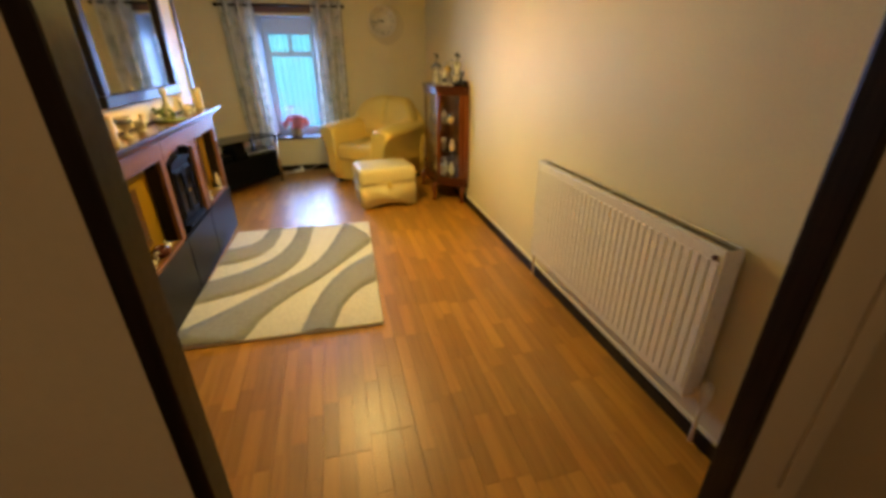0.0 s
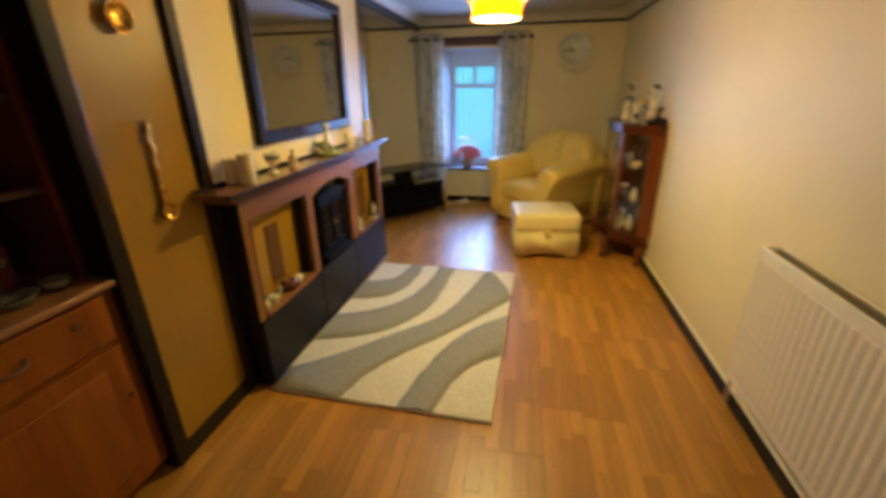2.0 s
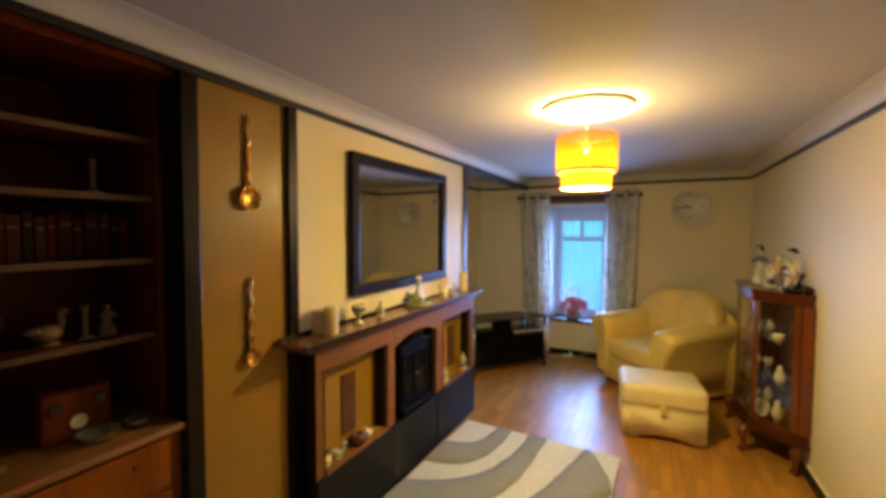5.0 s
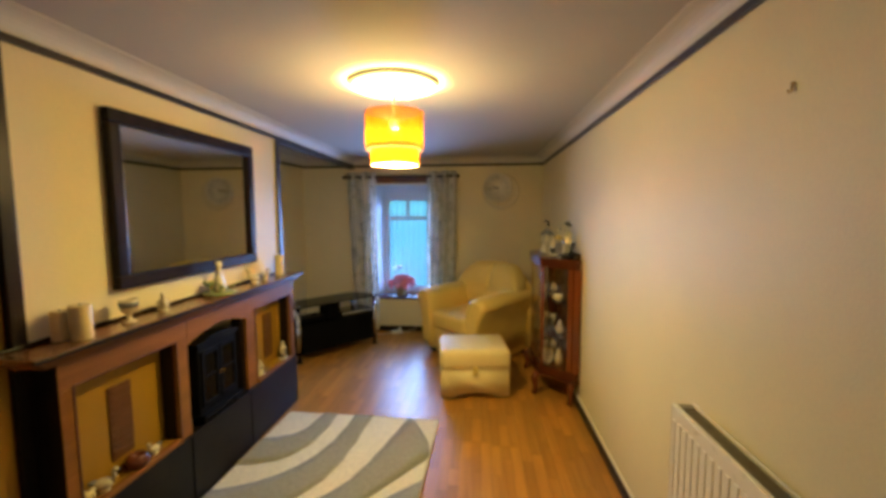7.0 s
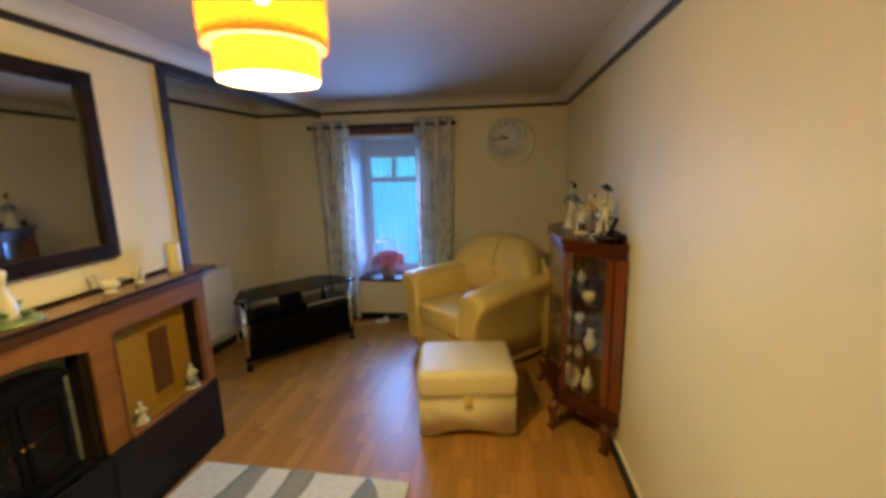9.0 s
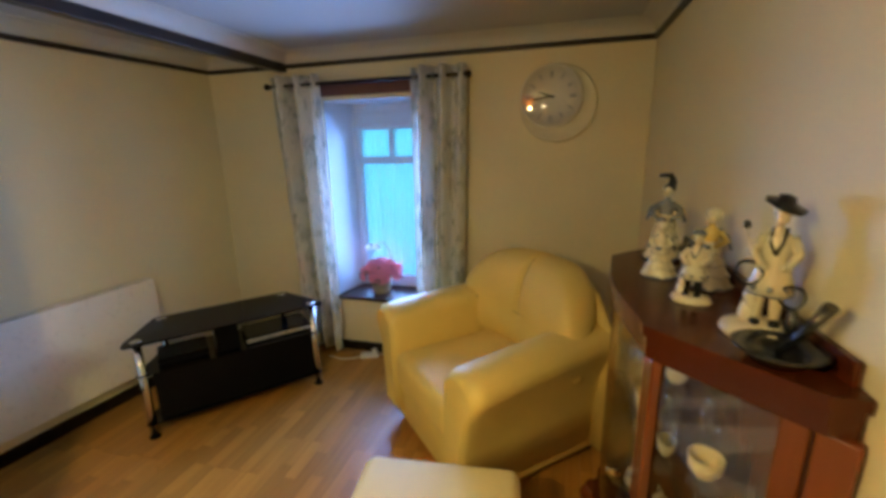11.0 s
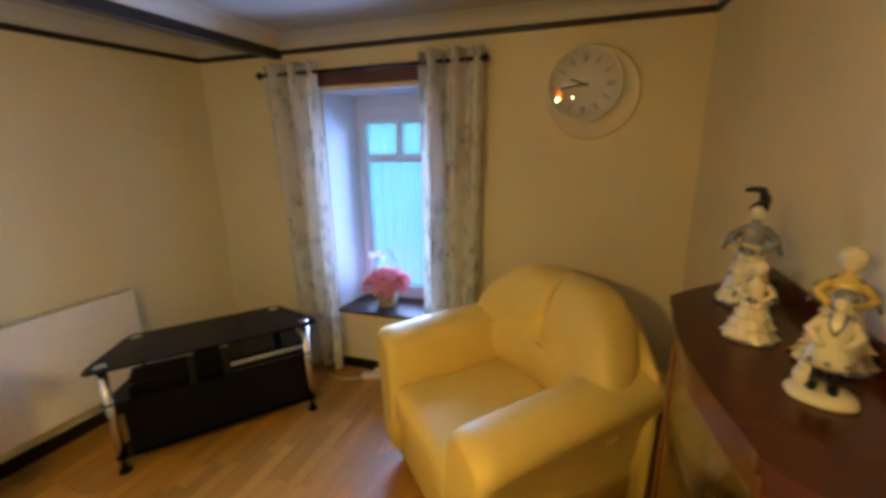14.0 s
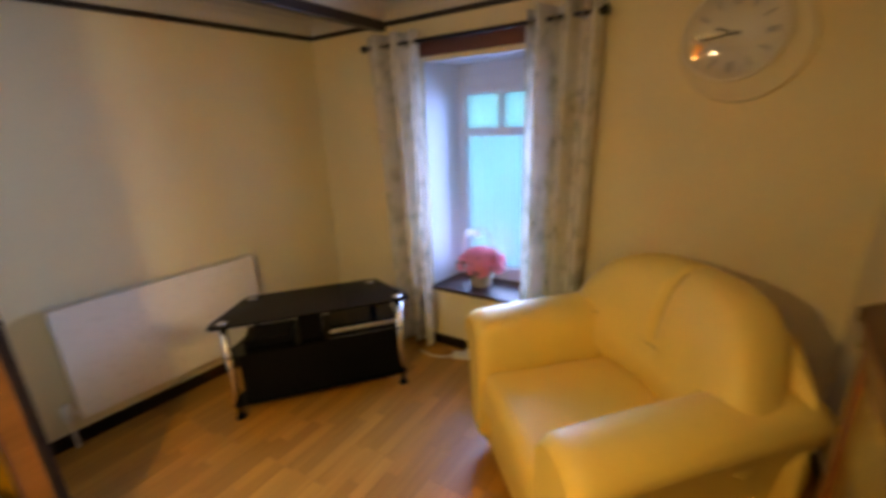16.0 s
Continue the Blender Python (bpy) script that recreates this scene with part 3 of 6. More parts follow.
drum(bm, 0.158, 0.085, 0.285)
part("upper_shade", bm, SHADE, pend, "yellow fabric drum")
bm = bmesh.new()
drum(bm, 0.130, 0.004, 0.10)
part("lower_shade", bm, SHADE, pend, "narrower yellow fabric drum")
bm = bmesh.new()
annulus(bm, 0.132, 0.157, 0.086)
part("rim", bm, DIFFUSER, pend, "white ring under the upper drum")
bm = bmesh.new()
annulus(bm, 0.001, 0.129, 0.005)
part("diffuser", bm, DIFFUSER, pend, "white round diffuser")
bm = bmesh.new()
tube(bm, [(0, 0, 0.23), (0, 0, 0.435)], 0.006)
lathe(bm, [(0.018, 0.20), (0.02, 0.205), (0.02, 0.25), (0.008, 0.27)])
part("cord", bm, WHITEPLASTIC, pend, "white flex and lamp holder")
for a in range(3):
    bm = bmesh.new()
    c, s = math.cos(a * 2.094), math.sin(a * 2.094)
    tube(bm, [(0.02 * c, 0.02 * s, 0.24), (0.156 * c, 0.156 * s, 0.27)], 0.0015, 6)
    part("wire_arm", bm, SILVER, pend)
rose = thing("ceiling_rose", "large round white moulded plaster ceiling rose", "ceiling rose", pose(*LAMP, ZC - 0.03))
bm = bmesh.new()
lathe(bm, [(0.0, 0.004), (0.03, 0.0), (0.05, 0.012), (0.09, 0.014), (0.12, 0.008), (0.15, 0.012), (0.185, 0.010), (0.20, 0.003), (0.215, 0.0), (0.228, 0.004), (0.236, 0.016), (0.242, 0.03)], seg=56)
part("moulding", bm, COVE, rose)


# ---- radiators ----
def radiator(m, length, height, thick, ribs, label, plain=False):
    """A panel radiator; local x runs along it, local y out of the wall, z up from its lower edge."""
    ob = thing("radiator", label, "radiator", m)
    h = length / 2
    bm = bmesh.new()
    box(bm, (-h, thick - 0.012, 0), (h, thick, height), 0.005)
    part("front_panel", bm, WHITEGLOSS, ob)
    if not plain:
        step = length / ribs
        bm = bmesh.new()
        box(bm, (-step * 0.30, -0.004, 0.035), (step * 0.30, 0.003, height - 0.045), 0.005, 1)
        rib = mesh_of("rib", bm, WHITEGLOSS)
        for i in range(ribs):
            r = new("rib", rib)
            r.parent, r.location = ob, (-h + step * (i + 0.5), thick, 0)
    bm = bmesh.new()
    box(bm, (-h, 0.025, 0.01), (h, 0.034, height - 0.01), 0.003)
    part("back_panel", bm, WHITEGLOSS, ob)
    for s in (-1, 1):
        bm = bmesh.new()
        box(bm, (s * h - 0.003 * s, 0.022, 0.004), (s * (h + 0.004), thick + 0.001, height + 0.004), 0.003)
        part("end_panel", bm, WHITEGLOSS, ob)
    bm = bmesh.new()
    box(bm, (-h, thick - 0.014, height), (h, thick + 0.002, height + 0.006), 0.002)
    box(bm, (-h, 0.022, height), (h, 0.030, height + 0.006), 0.002)
    box(bm, (-0.005, 0.03, height), (0.005, thick - 0.014, height + 0.005))
    part("top_frame", bm, WHITEGLOSS, ob)
    bm = bmesh.new()
    for i in range(int(length / 0.012)):
        x = -h + 0.006 + i * 0.012
        box(bm, (x - 0.0012, 0.03, height - 0.012), (x + 0.0012, thick - 0.014, height - 0.004))
    part("grille", bm, mat("grille_grey", (0.30, 0.27, 0.20), 0.5), ob, "greyish slotted top grille")
    for s in (-1, 1):
        bm = bmesh.new()
        tube(bm, [(s * (h - 0.02), 0.045, 0.03), (s * (h + 0.045), 0.045, 0.03), (s * (h + 0.05), 0.045, 0.02), (s * (h + 0.05), 0.045, -0.20)], 0.0085, 8)
        part("pipe", bm, WHITEGLOSS, ob)
        bm = bmesh.new()
        lathe(bm, [(0.012, 0.0), (0.017, 0.004), (0.018, 0.03), (0.022, 0.036), (0.022, 0.085), (0.017, 0.10), (0.0, 0.102)], (s * (h + 0.05), 0.045, -0.005), 16)
        part("valve", bm, WHITEPLASTIC, ob)
    bm = bmesh.new()
    tube(bm, [(0.03 - h, thick + 0.0, height - 0.032), (0.03 - h, thick + 0.008, height - 0.032)], 0.010, 14)
    part("bleed_plug", bm, WHITEPLASTIC if plain else GRILLE, ob)
    return ob


radiator(pose(XR, 1.755, 0.225, 0, 0, 90), 1.38, 0.635, 0.10, 34, "white ribbed double-panel radiator on the long wall")
radiator(pose(-1.7175, 4.979, 0.165, 0, 0, -95.05), 1.025, 0.605, 0.09, 26, "plain white panel radiator in the alcove", True)

# ---- rug ----
RUG = pose(-0.210, 3.050, 0.0, 0, 0, -2.0)
rug = thing("rug", "thick cream shag rug with sweeping grey curves", "rug", RUG)
RW, RL = 1.18, 1.71
bm = bmesh.new()
box(bm, (-RW / 2, -RL / 2, 0.0), (RW / 2, RL / 2, 0.020), 0.008, 3)
part("cream_ground", bm, RUGCREAM, rug, "cream shag pile")


def through_points(pts, k=28):
    """A smooth line through the points."""
    p = [Vector((*pts[0], 0)) * 2 - Vector((*pts[1], 0))] + [Vector((*q, 0)) for q in pts] + [Vector((*pts[-1], 0)) * 2 - Vector((*pts[-2], 0))]
    out = []
    for s in range(len(pts) - 1):
        a, b, c, d = p[s:s + 4]
        for i in range(k // (len(pts) - 1) + 1):
            t = i / (k // (len(pts) - 1) + 1)
            out.append(0.5 * (2 * b + (c - a) * t + (2 * a - 5 * b + 4 * c - d) * t * t + (3 * b - a - 3 * c + d) * t ** 3))
    return out + [p[-2]]


def resample(line, k):
    d = [0]
    for a, b in zip(line, line[1:]):
        d.append(d[-1] + (b - a).length)
    out, j = [], 0
    for i in range(k + 1):
        s = d[-1] * i / k
        while j < len(d) - 2 and d[j + 1] < s:
            j += 1
        f = (s - d[j]) / max(d[j + 1] - d[j], 1e-6)
        out.append(line[j].lerp(line[j + 1], min(max(f, 0), 1)))
    return out


BANDS = (
    (((-0.62, 0.45), (-0.41, 0.53), (-0.34, 0.67), (-0.31, 0.90)), ((-0.62, 0.14), (-0.35, 0.23), (-0.22, 0.46), (-0.19, 0.90))),
    (((-0.62, -0.10), (-0.36, 0.03), (-0.17, 0.24), (-0.08, 0.55), (-0.06, 0.90)), ((-0.62, -0.42), (-0.27, -0.28), (-0.07, -0.08), (0.05, 0.25), (0.08, 0.90))),
    (((-0.62, -0.72), (-0.36, -0.50), (-0.10, -0.22), (0.17, 0.12), (0.37, 0.90)), ((-0.20, -0.90), (-0.12, -0.64), (0.03, -0.41), (0.25, -0.14), (0.62, 0.41))),
    (((0.11, -0.90), (0.16, -0.61), (0.25, -0.31), (0.39, -0.06), (0.62, 0.17)), ((0.30, -0.90), (0.33, -0.70), (0.39, -0.54), (0.48, -0.41), (0.62, -0.31))),
)
for up, low in BANDS:
    a, b = resample(through_points(up), 40), resample(through_points(low), 40)
    if up[0] == (-0.62, -0.72):
        a[0] = Vector((-0.62, -0.90, 0))
    rows = []
    for p, q in zip(a, b):
        row = []
        for s in range(5):
            r = p.lerp(q, s / 4)
            e = 0.004 * math.sin(37 * r.x + 23 * r.y) if s in (0, 4) else 0
            row.append((min(max(r.x + e, -RW / 2 + 0.004), RW / 2 - 0.004), min(max(r.y + e, -RL / 2 + 0.004), RL / 2 - 0.004), 0.021 if s in (0, 4) else 0.0255))
        rows.append(row + [(x, y, 0.012) for x, y, z in reversed(row)])
    bm = bmesh.new()
    grid_faces(bm, rows)
    part("grey_band", bm, RUGGREY, rug, "sweeping grey band")


# ---- fireplace ----
def prism_x(bm, poly, x0, x1, mi=0):
    """A prism along x on a polygon of (y, z)."""
    t = bmesh.new()
    grid_faces(t, [[(x0, y, z) for y, z in poly], [(x1, y, z) for y, z in poly]], smooth=False)
    join(bm, t, mi)


FX, FY0, FY1 = 0.105, 2.285, 4.205     # depth off the breast, ends
fire = thing("fireplace_surround", "wood-framed fireplace surround with black base and ochre niches", "fireplace", pose(XB, -0.037, 0) @ Matrix.Diagonal((1, 1, 0.99, 1)))
bm = bmesh.new()
box(bm, (0.0, FY0, 0), (FX + 0.012, FY1, 0.395), 0.004)
part("plinth", bm, BLACKTILE, fire, "black slate-look base")
for y0 in (2.93, 3.50):
    bm = bmesh.new()
    box(bm, (FX + 0.0125, y0, 0.01), (FX + 0.0145, y0 + 0.006, 0.385))
    part("tile_joint", bm, IRON, fire)
for y in (FY0, FY1 - 0.016):
    bm = bmesh.new()
    box(bm, (0.0, y, 0.395), (FX - 0.002, y + 0.016, 1.035), 0.002)
    part("side_panel", bm, BLACKWOOD, fire, "black side panel")
bm = bmesh.new()
for y0, y1 in ((FY0 + 0.001, 2.345), (2.872, 2.955), (3.505, 3.618), (4.132, FY1 - 0.001)):
    box(bm, (FX - 0.022, y0, 0.397), (FX, y1, 0.925), 0.003)
box(bm, (FX - 0.022, FY0 + 0.001, 0.925), (FX, 2.955, 1.035), 0.003)
box(bm, (FX - 0.022, 3.505, 0.925), (FX, FY1 - 0.001, 1.035), 0.003)
arch = [(2.955, 1.035), (2.955, 0.875)]
for i in range(11):
    u = i / 10
    arch.append((2.955 + 0.55 * u, 0.885 + 0.055 * math.sin(math.pi * u)))
arch += [(3.505, 0.875), (3.505, 1.035)]
prism_x(bm, arch, FX - 0.022, FX)
for y0, y1 in ((2.345, 2.872), (3.618, 4.132)):
    box(bm, (FX - 0.022, y0, 0.397), (FX + 0.012, y1, 0.418), 0.003)
part("face_frame", bm, PINKWOOD, fire, "reddish-brown stained wooden face")
for y0, y1 in ((2.345, 2.872), (3.618, 4.132)):
    for lo, hi in (((FX, y0 - 0.008, 0.42), (FX + 0.004, y0, 0.932)), ((FX, y1, 0.42), (FX + 0.004, y1 + 0.008, 0.932)), ((FX, y0, 0.925), (FX + 0.004, y1, 0.932))):
        bm = bmesh.new()
        box(bm, lo, hi, 0.001)
        part("niche_bead", bm, REDWOOD, fire, "thin dark red-brown edging")
for y0, y1, g0 in ((2.345, 2.872, 2.565), (3.618, 4.132, 3.875)):
    bm = bmesh.new()
    box(bm, (0.002, y0 - 0.02, 0.40), (0.012, y1 + 0.02, 0.94))
    niche = part("niche_back", bm, GOLD, fire, "ochre niche back")
    bm = bmesh.new()
    box(bm, (0.012, g0, 0.475), (0.020, g0 + 0.12, 0.815), 0.003)
    inset = part("inset_panel", bm, GRILLE, fire, "dark brown slatted inset")
    for k in range(9):
        bm = bmesh.new()
        box(bm, (0.020, g0 + 0.012, 0.50 + k * 0.035), (0.024, g0 + 0.108, 0.512 + k * 0.035), 0.001)
        part("slat", bm, GRILLE, inset)
    bm = bmesh.new()
    box(bm, (0.012, y0, 0.398), (FX - 0.022, y1, 0.412))
    part("niche_floor", bm, GOLD, fire)
    bm = bmesh.new()
    box(bm, (0.012, y0 - 0.012, 0.918), (FX - 0.0225, y1 + 0.012, 0.932))
    part("niche_lintel", bm, BLACKWOOD, fire)
    for y in (y0 - 0.012, y1):
        bm = bmesh.new()
        box(bm, (0.012, y, 0.412), (FX - 0.0225, y + 0.012, 0.93))
        part("niche_cheek", bm, BLACKWOOD, fire)
bm = bmesh.new()
box(bm, (0.002, 2.15, 1.075), (FX + 0.078, 4.225, 1.098), 0.004)
part("mantel_shelf", bm, wood("mantel_top_wood", (0.12, 0.045, 0.02), (0.24, 0.10, 0.045), 0.25, "y", 8, coat=0.4), fire)
bm = bmesh.new()
box(bm, (0.0, 2.185, 1.055), (FX + 0.055, 4.212, 1.075), 0.007, 3)
box(bm, (0.0, 2.22, 1.035), (FX + 0.028, 4.207, 1.055), 0.006, 3)
part("cornice", bm, PINKWOOD, fire)
bm = bmesh.new()
box(bm, (FX + 0.072, 2.148, 1.078), (FX + 0.082, 4.227, 1.0955), 0.003)
box(bm, (0.0, 2.16, 1.098), (0.016, 4.14, 1.112), 0.003)
part("dark_edge", bm, BLACKWOOD, fire, "black shelf edging")
bm = bmesh.new()
box(bm, (0.004, 2.955, 0.40), (0.014, 3.505, 0.96))
part("marble_slip", bm, MARBLE, fire, "grey-green marble-effect back slip")
for y in (2.9555, 3.4745):
    bm = bmesh.new()
    box(bm, (0.0145, y, 0.40), (FX - 0.024, y + 0.03, 0.925))
    part("opening_cheek", bm, BLACKWOOD, fire, "black inner cheek of the opening")

stove = thing("electric_stove", "black cast-iron look stove with glass doors", "stove", pose(XB + 0.0155, 3.185, 0.391) @ Matrix.Diagonal((0.88, 0.90, 0.99, 1)))
bm = bmesh.new()
box(bm, (0, -0.20, 0.03), (0.085, 0.20, 0.44), 0.006)
part("body", bm, IRON, stove)
bm = bmesh.new()
prism_x(bm, [(-0.215, 0.44), (-0.215, 0.455)] + [(-0.215 + 0.43 * i / 10, 0.462 + 0.025 * math.sin(math.pi * i / 10)) for i in range(11)] + [(0.215, 0.455), (0.215, 0.44)], 0, 0.10)
part("hood", bm, IRON, stove)
for s in (-1, 1):
    bm = bmesh.new()
    for lo, hi in (((0.085, 0.005, 0.09), (0.098, 0.03, 0.41)), ((0.085, 0.155, 0.09), (0.098, 0.18, 0.41)), ((0.085, 0.03, 0.385), (0.098, 0.155, 0.41)), ((0.085, 0.03, 0.09), (0.098, 0.155, 0.115)), ((0.085, 0.03, 0.25), (0.094, 0.155, 0.262))):
        box(bm, (lo[0], s * lo[1], lo[2]), (hi[0], s * hi[1], hi[2]), 0.003)
    door = part("door", bm, IRON, stove)
    bm = bmesh.new()
    box(bm, (0.086, s * 0.03, 0.115), (0.089, s * 0.155, 0.385))
    part("glass", bm, BLACKGLASS, door, "dark glass")
    bm = bmesh.new()
    blob(bm, (0.106, s * 0.017, 0.25), (0.010, 0.008, 0.008))
    part("knob", bm, BRASS, door)
for s in (-1, 1):
    for x in (0.03, 0.08):
        bm = bmesh.new()
        tube(bm, [(x, s * 0.17, 0.0), (x, s * 0.17, 0.035)], [0.02, 0.014], 8)
        part("foot", bm, IRON, stove)
bm = bmesh.new()
box(bm, (0.05, -0.21, 0.03), (0.125, 0.21, 0.055), 0.006)
part("ash_lip", bm, IRON, stove)

mir = thing("wall_mirror", "large mirror in a wide black frame above the mantel", "mirror", pose(XB, 3.178, 1.628))
MW, MH, MF = 0.573, 0.402, 0.062
for nm, lo, hi in (("rail", (0.004, -MW, MH - MF), (0.044, MW, MH)), ("rail", (0.004, -MW, -MH), (0.044, MW, -MH + MF)), ("stile", (0.004, -MW, -MH + MF), (0.044, -MW + MF, MH - MF)), ("stile", (0.004, MW - MF, -MH + MF), (0.044, MW, MH - MF))):
    bm = bmesh.new()
    box(bm, lo, hi, 0.006)
    part(nm, bm, BLACKWOOD, mir, "black wooden frame")
bm = bmesh.new()
box(bm, (0.004, -MW + MF, -MH + MF), (0.020, MW - MF, MH - MF))
part("mirror_glass", bm, MIRROR, mir)


# ---- ornaments ----
def figurine(name, label, m, h, style=0, hat=None, group="", dark=None, glaze=None):
    """A small glazed porcelain figure on a round base: one mesh."""
    bm = bmesh.new()
    d = 1 if dark is None else dark
    lathe(bm, [(0.0, 0), (0.23 * h, 0), (0.25 * h, 0.02 * h), (0.23 * h, 0.06 * h), (0.15 * h, 0.08 * h), (0, 0.08 * h)], seg=18, squash=0.8)
    lathe(bm, [(0.235 * h, 0.012 * h), (0.253 * h, 0.022 * h), (0.24 * h, 0.034 * h)], seg=18, mi=1, squash=0.8)
    if style == 0:
        lathe(bm, [(0.17 * h, 0.06 * h), (0.19 * h, 0.14 * h), (0.15 * h, 0.28 * h), (0.10 * h, 0.42 * h), (0.085 * h, 0.48 * h), (0.11 * h, 0.60 * h), (0.10 * h, 0.70 * h), (0.035 * h, 0.76 * h), (0.03 * h, 0.80 * h)], seg=14, squash=0.85)
    else:
        for s in (-1, 1):
            tube(bm, [(s * 0.06 * h, 0, 0.06 * h), (s * 0.055 * h, 0.01 * h, 0.22 * h), (s * 0.04 * h, 0, 0.42 * h)], [0.045 * h, 0.05 * h, 0.06 * h], 8, d)
        lathe(bm, [(0.14 * h, 0.34 * h), (0.13 * h, 0.45 * h), (0.09 * h, 0.52 * h), (0.12 * h, 0.66 * h), (0.09 * h, 0.73 * h), (0.03 * h, 0.77 * h), (0.03 * h, 0.80 * h)], seg=14, squash=0.8)
        blob(bm, (0.10 * h, -0.04 * h, 0.16 * h), (0.07 * h, 0.07 * h, 0.10 * h))
    for s in (-1, 1):
        tube(bm, [(s * 0.09 * h, 0, 0.69 * h), (s * 0.17 * h, -0.05 * h, 0.58 * h), (s * 0.08 * h, -0.13 * h, 0.53 * h)], [0.04 * h, 0.036 * h, 0.028 * h], 8)
    blob(bm, (0, 0, 0.86 * h), (0.075 * h, 0.08 * h, 0.09 * h))
    blob(bm, (0, 0.02 * h, 0.885 * h), (0.082 * h, 0.08 * h, 0.075 * h), mi=1 if style else 0)
    blob(bm, (-0.04 * h, -0.13 * h, 0.50 * h), (0.06 * h, 0.05 * h, 0.05 * h), mi=1)
    blob(bm, (0.07 * h, -0.10 * h, 0.30 * h), (0.05 * h, 0.06 * h, 0.09 * h), mi=1 if style else 0)
    if hat == "wide":
        lathe(bm, [(0.0, 0.905 * h), (0.13 * h, 0.90 * h), (0.14 * h, 0.915 * h), (0.07 * h, 0.93 * h), (0.05 * h, 0.97 * h), (0.0, 0.98 * h)], (0.02 * h, 0, 0), 16, d)
    if hat == "cap":
        blob(bm, (0.03 * h, 0, 0.935 * h), (0.085 * h, 0.075 * h, 0.035 * h), mi=1)
    if hat == "basket":
        tube(bm, [(0.16 * h * math.cos(a), -0.16 * h, 0.42 * h + 0.12 * h * math.sin(a)) for a in [math.pi * 2 * k / 14 for k in range(15)]], 0.012 * h, 6, d)
    rf = random.Random(int(h * 1000) + style)
    for i in range(16):
        a, z = rf.uniform(0, 6.28), rf.uniform(0.08, 0.72)
        r = (0.15 - 0.05 * z) * h
        blob(bm, (r * math.cos(a), 0.85 * r * math.sin(a), z * h), (rf.uniform(0.02, 0.045) * h, rf.uniform(0.02, 0.045) * h, rf.uniform(0.015, 0.05) * h), 8, rf.choice((0, 0, 1, 1)))
    for v in bm.verts:
        v.co.x *= 1.18
        v.co.y *= 1.18
        v.co += 0.012 * h * noise.noise_vector(v.co * (9 / h))
    lo = min(v.co.z for v in bm.verts)
    for v in bm.verts:
        v.co.z = max(v.co.z - lo, 0.0) if v.co.z - lo > 0.008 * h else 0.0
    return solid(name, bm, [glaze or PORCELAIN, BLUEGLAZE, BLACKGLAZE], label, "figurine", m, group)


